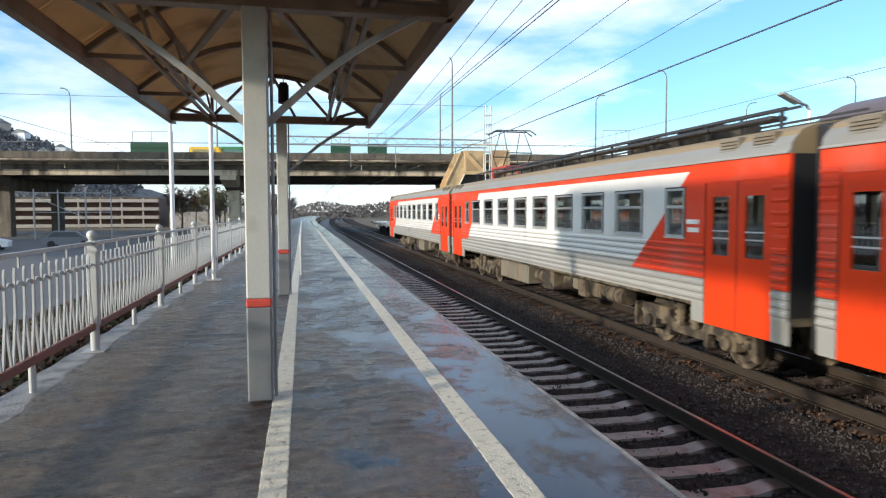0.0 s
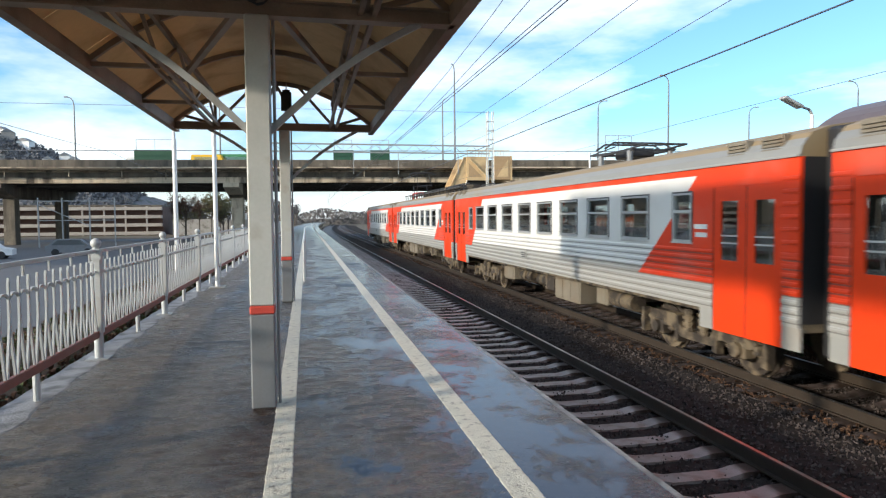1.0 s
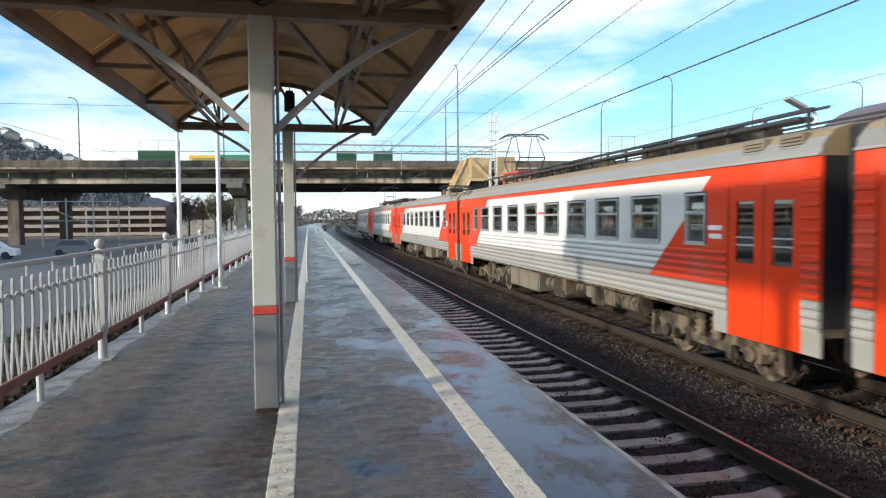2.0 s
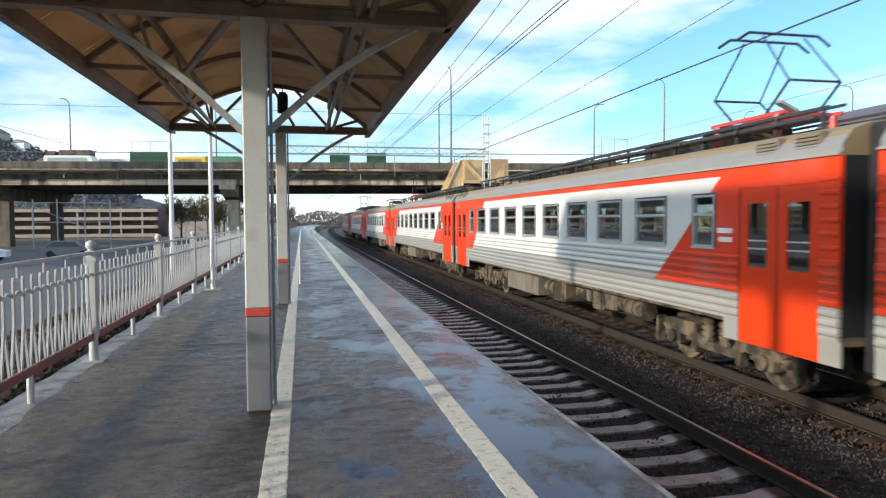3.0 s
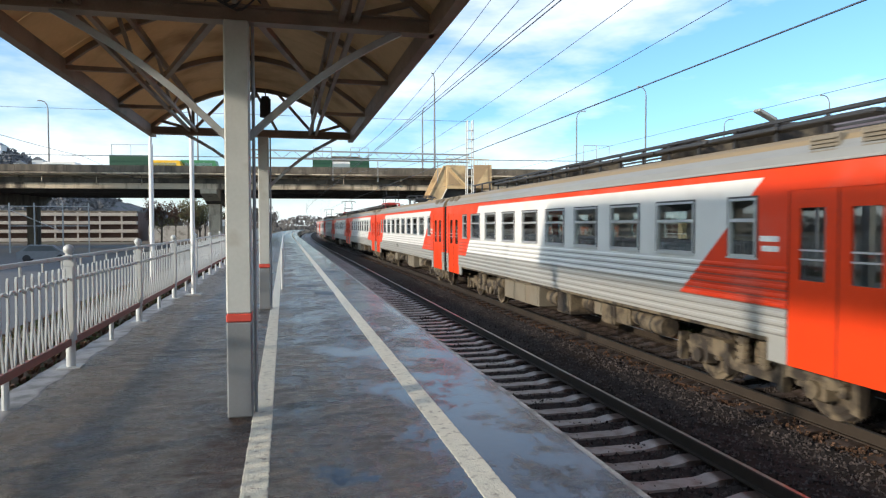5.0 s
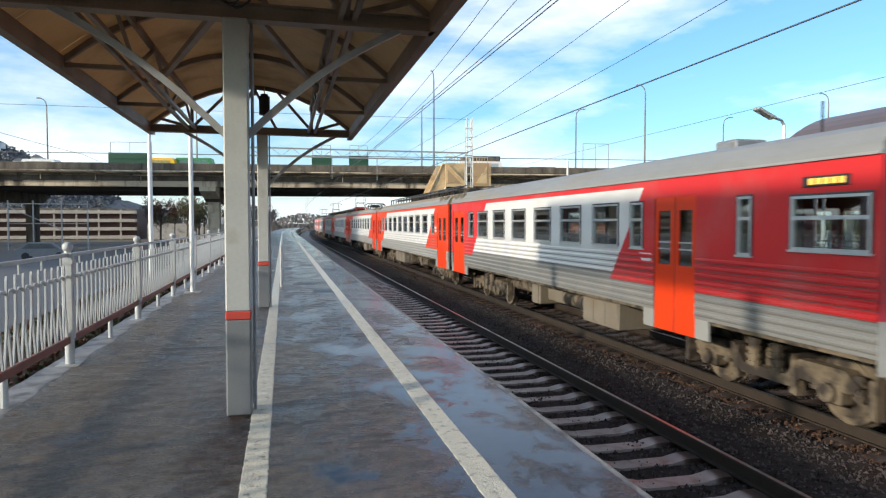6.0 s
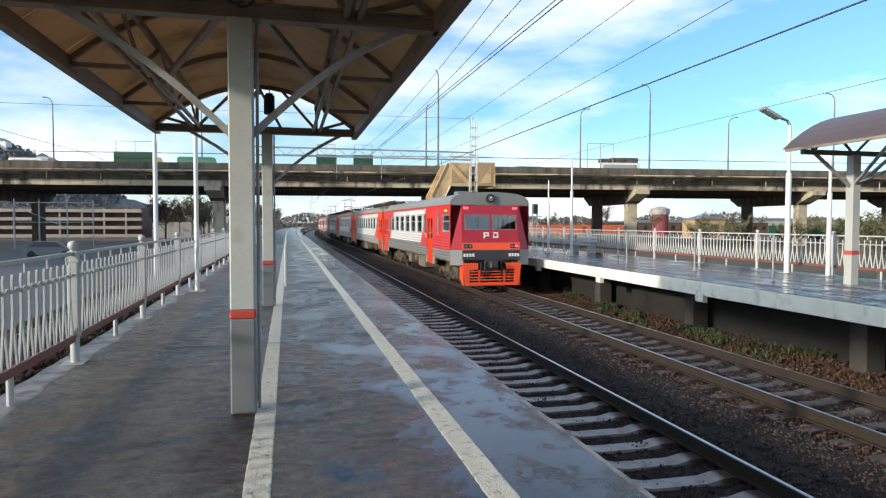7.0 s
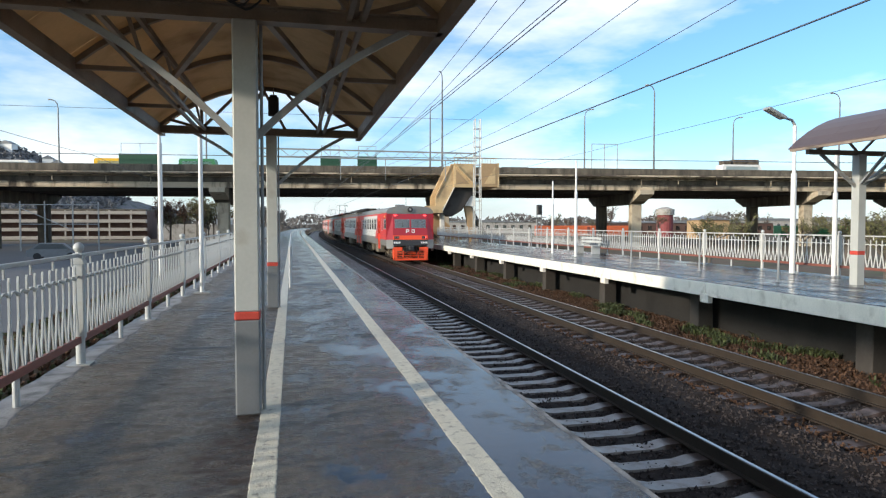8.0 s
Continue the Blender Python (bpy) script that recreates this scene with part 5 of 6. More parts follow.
def bridge_furniture():
    for u, v, h, arm in ((3.2, 14.4, 10.2, -0.9), (24.1, 14.4, 10.0, -0.9), (58.2, 0.6, 12.6, -0.3), (57.9, 14.4, 10.4, 0.3), (82.8, 14.4, 10.4, 1.0), (88.2, 0.6, 11.5, -0.9), (108.1, 14.4, 9.6, 1.1), (116.4, 0.6, 11.0, -1.0)):
        street_lamp(u, v, h, arm)
    # green panels with a thin frame over them
    for u, v, w in ((18.9, 1.0, 5.2), (43.2, 1.0, 2.6), (48.1, 1.0, 2.6)):
        root = tagged(new("bridge_sign"), "dark green sign panel under a thin metal frame on the bridge", "sign", "green signs on the bridge")
        root.matrix_basis = BRIDGE @ Matrix.Translation((u, v, DECK - 0.01))
        part("panel", box(new_bm(), -w / 2, w / 2, -0.05, 0.05, 0.7, 2.25, 0.02), "greenpanel", root)
        for s in (-1, 1):
            part("leg", tube(new_bm(), (s * w * 0.45, 0.08, 0), (s * w * 0.45, 0.08, 3.6), 0.04, 6), "steel", root)
        part("frame_bar", tube(new_bm(), (-w * 0.45, 0.08, 3.6), (w * 0.45, 0.08, 3.6), 0.03, 6), "steel", root)
        part("leg", tube(new_bm(), (0, 0.08, 0), (0, 0.08, 3.6), 0.03, 6), "steel", root)
    root = tagged(new("bridge_sign"), "thin empty metal sign frame standing on the bridge", "sign", "green signs on the bridge")
    root.matrix_basis = BRIDGE @ Matrix.Translation((81.9, 3.0, DECK - 0.01))
    for x in (-1.9, 0.0, 1.9):
        part("leg", tube(new_bm(), (x, 0, 0), (x, 0, 4.6), 0.05, 6), "steel", root)
    part("frame_bar", tube(new_bm(), (-1.9, 0, 4.6), (1.9, 0, 4.6), 0.04, 6), "steel", root)
    # drain pipes and brackets on the face of the bridge
    rng = random.Random(9)
    for i in range(26):
        u = -30 + i * 6.4 + rng.uniform(-1, 1)
        ob = part("drain_pipe", tube(new_bm(), (u, -0.5, 6.6 + rng.uniform(0, 1.2)), (u, -0.5, 8.1), 0.06, 6), "bridge", bpy.data.objects["road_bridge"])
    for i in range(60):
        u = -60 + i * 3.0
        part("parapet_panel", box(new_bm(), u, u + 2.985, -1.16, -1.1, 8.42, 9.14, 0.01), "parapet", bpy.data.objects["road_bridge"])


MOVING = []


def vehicles():
    """Road traffic on the bridge, seen over the parapet."""
    def body(name, label, paint, length, height, rows, v, roofbox=False):
        root = tagged(new(name), label, name.replace("_", " "))
        h = height
        bm = prism(new_bm(), [(-length / 2, 0.45), (length / 2, 0.45), (length / 2, h * 0.55), (length / 2 - 0.35, h), (-length / 2 + 0.15, h), (-length / 2, h - 0.25)], -1.0, 1.0)
        part("body", bm, paint, root)
        for s in (-1, 1):
            part("window", box(new_bm(), -length / 2 + 0.5, length / 2 - 0.7, s * 1.0 - 0.01, s * 1.0 + 0.01, h * 0.58, h * 0.85), "cabglass", root)
            for x in (-length * 0.32, length * 0.32):
                part("wheel", tube(new_bm(), (x, s * 0.85, 0.42), (x, s * 1.02, 0.42), 0.42, 16), "black", root)
        if roofbox:
            part("roof_unit", box(new_bm(), -1.3, length / 2 - 0.4, -0.8, 0.8, h - 0.04, h + 0.75, 0.08), "under", root)
            part("roof_unit", box(new_bm(), -length / 2 + 0.3, -1.7, -0.8, 0.8, h - 0.04, h + 0.6, 0.08), "under", root)
        MOVING.append((root, rows, v))

    body("white_bus", "white bus with grey roof units driving over the bridge", "white", 6.2, 1.9, [(0.0, -50.0), (2.8, 4.2), (3.3, 13.3), (4.0, 26.4), (4.6, 37.8), (6.5, 75.2), (7.0, 85.0), (7.5, 94.2), (8.0, 103.0)], 4.0, True)
    body("yellow_van", "yellow van in slow traffic on the bridge", "yellow", 4.4, 2.3, [(0.0, 23.9), (1.2, 23.6), (3.3, 21.8), (5.9, 20.6), (6.5, 19.6), (7.2, 16.8), (8.0, 12.7)], 9.0)
    body("white_car", "white car in slow traffic on the bridge", "white", 4.4, 1.75, [(0.0, 17.0), (3.3, 12.0), (5.9, 6.0), (8.0, 1.0)], 7.0)
    body("green_truck", "green truck in slow traffic on the bridge", "greenwagon", 5.2, 2.5, [(0.0, 27.5), (8.0, 24.0)], 10.5)
    body("grey_car", "dark grey car crossing the bridge", "postlow", 4.4, 1.6, [(0.0, 92.0), (8.0, 70.0)], 8.5)


def stair_tower():
    """Ochre concrete stair from the bridge down to the opposite platform."""
    root = thing("bridge_stair", "ochre concrete stair with solid sides between bridge and platform", "stair")
    y0, y1 = 76.0, 79.0
    part("landing", box(new_bm(), 18.7, 24.1, y0 - 0.2, 82.0, 6.0, 6.25), "yellowconc", root)
    part("landing_wall", box(new_bm(), 18.7, 21.3, y0 - 0.35, y0 - 0.2, 5.95, 8.75, 0.03), "yellowconc", root)
    part("landing_wall", box(new_bm(), 22.1, 24.1, y0 - 0.35, y0 - 0.2, 6.05, 8.85, 0.03), "tan", root)
    part("landing_wall", box(new_bm(), 24.1, 24.3, y0 - 0.35, 82.0, 6.0, 8.9), "yellowconc", root)
    part("wall_brace", beam(new_bm(), (19.0, y0 - 0.42, 8.5), (21.2, y0 - 0.42, 6.3), 0.28, 0.12), "yellowconc", root)
    part("wall_panel", prism(new_bm(), [(18.95, 6.35), (20.6, 6.35), (18.95, 8.0)], y0 - 0.39, y0 - 0.352), "tan", root)
    part("wall_panel", prism(new_bm(), [(22.4, 6.4), (23.8, 6.4), (23.8, 8.5)], y0 - 0.39, y0 - 0.352), "yellowconc", root)
    for y in (y0, y1):
        part("stair_side", prism(new_bm(), [(16.5, 2.9), (17.3, 2.9), (18.9, 6.0), (18.9, 8.72), (18.4, 8.72), (16.5, 4.8)], y - 0.1, y + 0.1), "yellowconc", root)
    part("string_edge", beam(new_bm(), (16.55, y0 - 0.14, 4.75), (18.45, y0 - 0.14, 8.65), 0.16, 0.10), "tan", root)
    part("string_edge", beam(new_bm(), (17.25, y0 - 0.14, 3.0), (18.85, y0 - 0.14, 6.1), 0.20, 0.10), "slabwhite", root)
    for i in range(20):
        part("step", box(new_bm(), 16.7 + i * 0.105, 17.0 + i * 0.105, y0 + 0.1, y1 - 0.1, 3.05 + i * 0.155, 3.22 + i * 0.155), "yellowconc", root)
    # dark wedge standing in for the shaded underside of the flight
    part("flight_slab", prism(new_bm(), [(17.35, 2.9), (18.95, 5.98), (21.6, 5.98), (19.8, 3.2), (18.6, 2.5)], y0 + 0.3, y1 - 0.2), "darkconc", root)
    part("lower_landing", box(new_bm(), 15.2, 17.4, y0 - 0.25, y1 + 0.4, 2.9, 3.2), "yellowconc", root)
    part("lower_landing_wall", box(new_bm(), 15.2, 17.3, y0 - 0.30, y0 - 0.2, 2.95, 3.75), "yellowconc", root)
    part("trestle_cap", box(new_bm(), 20.0, 21.6, y0 + 0.5, y1, 3.75, 5.0, 0.05), "slabwhite", root)
    part("trestle_leg", prism(new_bm(), [(20.3, 3.75), (21.1, 3.75), (22.3, -1.75), (21.4, -1.75)], y0 + 0.7, y0 + 1.4), "tan", root)
    part("trestle_leg", prism(new_bm(), [(21.1, 3.75), (21.6, 3.75), (24.6, -1.75), (23.6, -1.75)], y1 - 0.9, y1 - 0.2), "parapet", root)
    part("lower_flight", prism(new_bm(), [(16.0, 2.9), (17.2, 2.9), (20.6, 0.2), (20.6, -1.75), (19.2, -1.75), (16.0, 1.6)], y1 + 0.1, y1 + 0.4), "tan", root)
    for x, z in ((15.6, 2.9), (17.6, 2.9)):
        part("stair_column", box(new_bm(), x - 0.25, x + 0.25, y0 + 0.9, y0 + 1.5, -1.75, z, 0.04), "slabwhite", root)
    for i in range(16):
        part("rail_post", tube(new_bm(), (18.8 + i * 0.34, y0 - 0.28, 8.7), (18.8 + i * 0.34, y0 - 0.28, 9.5), 0.03, 6), "yellowconc", root)
    part("rail", tube(new_bm(), (18.7, y0 - 0.28, 9.5), (24.0, y0 - 0.28, 9.5), 0.04, 6), "yellowconc", root)


def lattice_mast(x, y, h, label="tall grey lattice catenary mast behind the platform fence", w=0.32):
    root = thing("catenary_mast", label, "mast", (x, y, -1.7))
    for a in (-1, 1):
        for b in (-1, 1):
            part("leg", beam(new_bm(), (a * w, b * w, 0), (a * w * 0.8, b * w * 0.8, h), 0.07, 0.07), "post", root)
    n = int(h / 0.85)
    for i in range(n):
        z = 0.4 + i * (h - 0.5) / n
        for b in (-1, 1):
            part("rung", beam(new_bm(), (-w * 0.9, b * w * 0.9, z), (w * 0.9, b * w * 0.9, z), 0.05, 0.05), "steel", root)
            part("rung", beam(new_bm(), (b * w * 0.9, -w * 0.9, z), (b * w * 0.9, w * 0.9, z), 0.05, 0.05), "steel", root)
    return root


def catenary():
    lattice_mast(17.1, 60.0, 13.2)
    root = thing("catenary_portal", "grey lattice portal beam carrying wires across the tracks", "portal")
    y, x0, x1 = 60.0, -4.6, 17.0
    for z in (7.55, 8.25):
        for d in (-0.3, 0.3):
            part("chord", beam(new_bm(), (x0, y + d, z), (x1, y + d, z), 0.07, 0.07), "steel", root)
    n = 24
    for i in range(n):
        a, b = x0 + (x1 - x0) * i / n, x0 + (x1 - x0) * (i + 1) / n
        za, zb = (7.55, 8.25) if i % 2 else (8.25, 7.55)
        part("diagonal", beam(new_bm(), (a, y - 0.3, za), (b, y - 0.3, zb), 0.04, 0.04), "steel", root)
    for a in (x0, NEAR, FAR, 14.0):
        part("hanger", beam(new_bm(), (a, y, 5.6), (a, y, 7.55), 0.06, 0.06), "steel", root)
    part("portal_leg", box(new_bm(), x0 - 0.2, x0 + 0.2, y - 0.3, y + 0.3, -1.75, 8.3), "steel", root)

    def wire(name, label, x, z, r, sag=0.0, span=60, first=0):
        """A wire hung from supports span metres apart."""
        bm = new_bm()
        ring = []
        for k in range(69):
            y = -60 + 5.0 * k
            u = ((y - first) % span) / span
            c = (x + bend(y), y, z - sag * 4 * u * (1 - u))
            ring.append([bm.verts.new((c[0] + r * math.cos(a), c[1], c[2] + r * math.sin(a))) for a in (0.0, 1.257, 2.513, 3.770, 5.027)])
        for p, q in zip(ring, ring[1:]):
            for i in range(5):
                j = (i + 1) % 5
                bm.faces.new((p[i], p[j], q[j], q[i]))
        tagged(make(name, bm, "wire"), label, "wire", "overhead wires")

    for axis, rows in ((NEAR, ((5.18, 0.011, 0.0), (5.27, 0.009, 0.0), (6.75, 0.008, 1.5), (7.70, 0.008, 1.9))), (FAR, ((4.93, 0.017, 0.0), (6.61, 0.008, 1.145)))):
        for z, r, sag in rows:
            wire("overhead_wire", "dark overhead wire running along the track", axis, z, r, sag)
    wire("overhead_wire", "dark overhead wire running along the track", FAR, 8.44, 0.009, 1.9, 90, -5)
    wire("feeder_wire", "thin dark feeder wire beside the opposite platform", 17.6, 6.0, 0.009)
    wire("feeder_wire", "thin dark wire beyond the platform fence", -16.0, 7.3, 0.016, 0.5)
    tagged(make("span_wire", tube(new_bm(), (-60, 60.0, 11.0), (17.1, 60.0, 11.4), 0.016, 5), "wire"), "thin wire slung across the railway", "wire", "overhead wires")


def lamp_post(x, y, h, label, arm=None, r=0.10, group="platform lamp posts"):
    root = thing("lamp_post", label, "lamp post", (x, y, 0), group=group)
    part("pole", tube(new_bm(), (0, 0, 0), (0, 0, h * 0.68), r, 12), "white", root, smooth=True)
    part("upper_pole", tube(new_bm(), (0, 0, h * 0.68), (0, 0, h), r * 0.65, 12), "white", root, smooth=True)
    part("base_plate", box(new_bm(), -0.17, 0.17, -0.17, 0.17, 0.003, 0.03), "steel", root)
    if arm:
        bm = new_bm()
        pts = [(0, h), (arm * 0.15, h + 0.16), (arm * 0.45, h + 0.22), (arm * 0.6, h + 0.24)]
        for (a, b), (c, d) in zip(pts, pts[1:]):
            tube(bm, (a, 0, b), (c, 0, d), r * 0.5, 8)
        part("arm", bm, "steel", root)
        bm = box(new_bm(), -0.36, 0.36, -0.15, 0.15, -0.05, 0.05, 0.02)
        bmesh.ops.transform(bm, matrix=Matrix.Translation((arm, 0, h + 0.36)) @ Matrix.Rotation(radians(24), 4, "Y"), verts=bm.verts)
        part("lamp_head", bm, "steel", root, "flat grey lamp head")
    return root


def far_platform_things():
    lamp_post(15.68, 18.06, 4.75, "white lamp post with flat lamp head by the opposite fence", -0.75, 0.088)
    lamp_post(16.05, 16.78, 3.75, "plain white post beside the opposite platform fence", None, 0.07)
    lamp_post(13.4, 29.6, 4.65, "plain tall white post on the opposite platform", None, 0.07)
    lamp_post(13.6, 33.0, 3.9, "plain white post on the opposite platform", None, 0.06)
    for x, y in ((13.02, 15.5), (13.5, 19.8), (13.6, 24.6), (13.8, 30.5), (13.9, 37.0), (13.9, 45.0)):
        root = thing("stanchion", "thin grey metal stanchion on the opposite platform", "stanchion", (x, y, 0), group="stanchions")
        part("pole", tube(new_bm(), (0, 0, 0), (0, 0, 1.3), 0.03, 8), "steel", root)
        part("foot", tube(new_bm(), (0, 0, 0.002), (0, 0, 0.03), 0.09, 12), "steel", root)
    # bench
    root = thing("platform_bench", "white slatted bench on the opposite platform", "bench", (15.6, 33.0, 0))
    for k in range(4):
        part("slat", box(new_bm(), -0.25 + k * 0.12, -0.16 + k * 0.12, -1.2, 1.2, 0.43, 0.46), "fence", root)
    for k in range(2):
        part("back_slat", box(new_bm(), 0.24, 0.27, -1.2, 1.2, 0.6 + k * 0.18, 0.72 + k * 0.18), "fence", root)
    for y in (-1.0, 1.0):
        part("leg", box(new_bm(), -0.22, 0.26, y - 0.03, y + 0.03, 0.0, 0.43), "fence", root)
        part("back_leg", box(new_bm(), 0.21, 0.24, y - 0.03, y + 0.03, 0.43, 0.92), "fence", root)
    # brown arched canopy
    root = thing("far_canopy", "brown arched metal canopy on a light grey post", "canopy")
    xc, half, ze, zc, ye = 14.4, 2.0, 3.5, 4.4, 14.5

    def rise(x):
        u = (x - xc) / half
        return ze + (zc - ze) * (1 - u * u)

    xs = [xc - half + 2 * half * i / 14 for i in range(15)]
    y = ye
    while y > -22:
        pts = [(x, rise(x)) for x in xs] + [(x, rise(x) + 0.03) for x in reversed(xs)]
        part("roof_sheet", prism(new_bm(), pts, y - 1.195, y), "brown", root)
        y -= 1.2
    for s in (-1, 1):
        part("eave_beam", box(new_bm(), xc + s * half - 0.04, xc + s * half + 0.04, -22, ye - 0.1, ze - 0.06, ze + 0.0), "truss", root)
    for y in (14.3, 7.1, -0.1, -7.3, -14.5):
        p = part("post", box(new_bm(), xc - 0.12, xc + 0.12, y - 0.12, y + 0.12, 0.90, ze - 0.1, 0.012), "post", root)
        part("red_band", box(new_bm(), xc - 0.123, xc + 0.123, y - 0.123, y + 0.123, 0.80, 0.90, 0.01), "bandred", p)
        part("post_foot", box(new_bm(), xc - 0.121, xc + 0.121, y - 0.121, y + 0.121, 0.0, 0.80, 0.012), "post", p)
        part("cross_beam", box(new_bm(), xc - half + 0.4, xc + half - 0.4, y - 0.06, y + 0.06, ze - 0.12, ze), "truss", root)
        for s in (-1, 1):
            part("knee_brace", beam(new_bm(), (xc, y, 2.5), (xc + s * 1.2, y, ze - 0.1), 0.07, 0.07), "steel", root)
            part("truss_web", beam(new_bm(), (xc + s * 0.1, y, ze), (xc + s * 0.9, y, rise(xc + s * 0.9)), 0.05, 0.05), "truss", root)
            part("truss_web", beam(new_bm(), (xc + s * 1.2, y, ze), (xc + s * 0.9, y, rise(xc + s * 0.9)), 0.05, 0.05), "truss", root)
            part("truss_web", beam(new_bm(), (xc + s * 1.2, y, ze - 0.05), (xc + s * 1.6, y, rise(xc + s * 1.6)), 0.05, 0.05), "truss", root)
            part("long_brace", beam(new_bm(), (xc, y, 2.6), (xc + s * 0.8, y - 1.8, ze), 0.06, 0.06), "steel", root)


def near_platform_things():
    lamp_post(-2.05, 16.07, 6.2, "tall white lamp post with dark foot by the fence", None, 0.05)
    lamp_post(-3.2, 17.6, 6.2, "tall white lamp post just beyond the fence", None, 0.055).location.z = -0.6
    # handrail of the underpass stair
    root = thing("handrail", "white tubular handrail along the platform strip", "handrail")
    for z in (1.02, 0.55):
        part("rail", tube(new_bm(), (-0.06, 17.0, z), (-0.06, 46.0, z), 0.03, 8), "fence", root)
    for i in range(17):
        part("post", tube(new_bm(), (-0.06, 17.0 + i * 1.8, 0), (-0.06, 17.0 + i * 1.8, 1.02), 0.03, 8), "fence", root)
    # loudspeaker on the second post
    root = thing("loudspeaker", "black round loudspeaker hung over the canopy post", "loudspeaker", (-0.32, 12.75, 3.62))
    part("body", tube(new_bm(), (0, 0, 0), (0, 0, 0.34), 0.10, 14), "black", root)
    part("cap", tube(new_bm(), (0, 0, 0.34), (0, 0, 0.38), 0.07, 14), "black", root)
    part("hanger", tube(new_bm(), (0, 0, 0.38), (0, 0.25, 0.56), 0.012, 6), "steel", root)
    # loops of cable on the beam over the first post
    rng = random.Random(6)
    for k in range(3):
        bm = new_bm()
        pts = [(-0.62 + 0.05 * j + 0.02 * rng.random(), 5.62 - 0.02 * k, 3.40 + 0.06 * math.sin(j * 0.9 + k) + 0.02 * k) for j in range(10)]
        rings = [[bm.verts.new((x, y + 0.012 * math.cos(a), z + 0.012 * math.sin(a))) for a in [math.pi * e / 3 for e in range(6)]] for x, y, z in pts]
        for p, q in zip(rings, rings[1:]):
            for e in range(6):
                bm.faces.new((p[e], p[(e + 1) % 6], q[(e + 1) % 6], q[e]))
        bm.faces.new(rings[0][::-1])
        bm.faces.new(rings[-1])
        tagged(make("cable_loop", bm, "dark"), "black cable looped over the canopy beam", "cable", "cable loops")


# ---- plants ----
def tree(x, y, z, h, spread, material, seed, count=900, label="autumn tree with thin yellow-green leaves"):
    rng = random.Random(seed)
    root = thing("tree", label, "tree", (x, y, z), group="trees beyond the bridge")
    bm = new_bm()
    tube(bm, (0, 0, 0), (0.1, 0, h * 0.5), 0.16, 7, 0.1)
    tips = []
    for k in range(9):
        a, up = rng.uniform(0, 6.28), rng.uniform(0.3, 0.55)
        p = Vector((0.05, 0, h * up))
        q = Vector((math.cos(a) * spread * rng.uniform(0.4, 0.9), math.sin(a) * spread * rng.uniform(0.4, 0.9), h * rng.uniform(0.62, 1.0)))
        tube(bm, p, q, 0.07, 5, 0.02)
        tips.append((p, q))
        for j in range(4):
            s = p.lerp(q, rng.uniform(0.4, 0.9))
            e = s + Vector((rng.uniform(-1, 1), rng.uniform(-1, 1), rng.uniform(0.2, 1.2))) * h * 0.14
            tube(bm, s, e, 0.03, 4, 0.01)
            tips.append((s, e))
    part("trunk", bm, "bark", root)
    vs, fs = [], []
    for i in range(count):
        p, q = rng.choice(tips)
        c = p.lerp(q, rng.uniform(0.3, 1.05)) + Vector((rng.gauss(0, 0.3), rng.gauss(0, 0.3), rng.gauss(0, 0.3))) * h * 0.09
        u = Vector((rng.gauss(0, 1), rng.gauss(0, 1), rng.gauss(0, 1))).normalized() * rng.uniform(0.05, 0.13) * h / 7
        w = u.orthogonal() * rng.uniform(0.5, 1.0)
        k = len(vs)
        vs += [c - u, c + w, c + u, c - w]
        fs.append((k, k + 1, k + 2, k + 3))
    me = bpy.data.meshes.new("crown")
    me.from_pydata([tuple(v) for v in vs], [], fs)
    me.materials.append(M[material])
    ob = new("crown", me)
    ob.parent = root


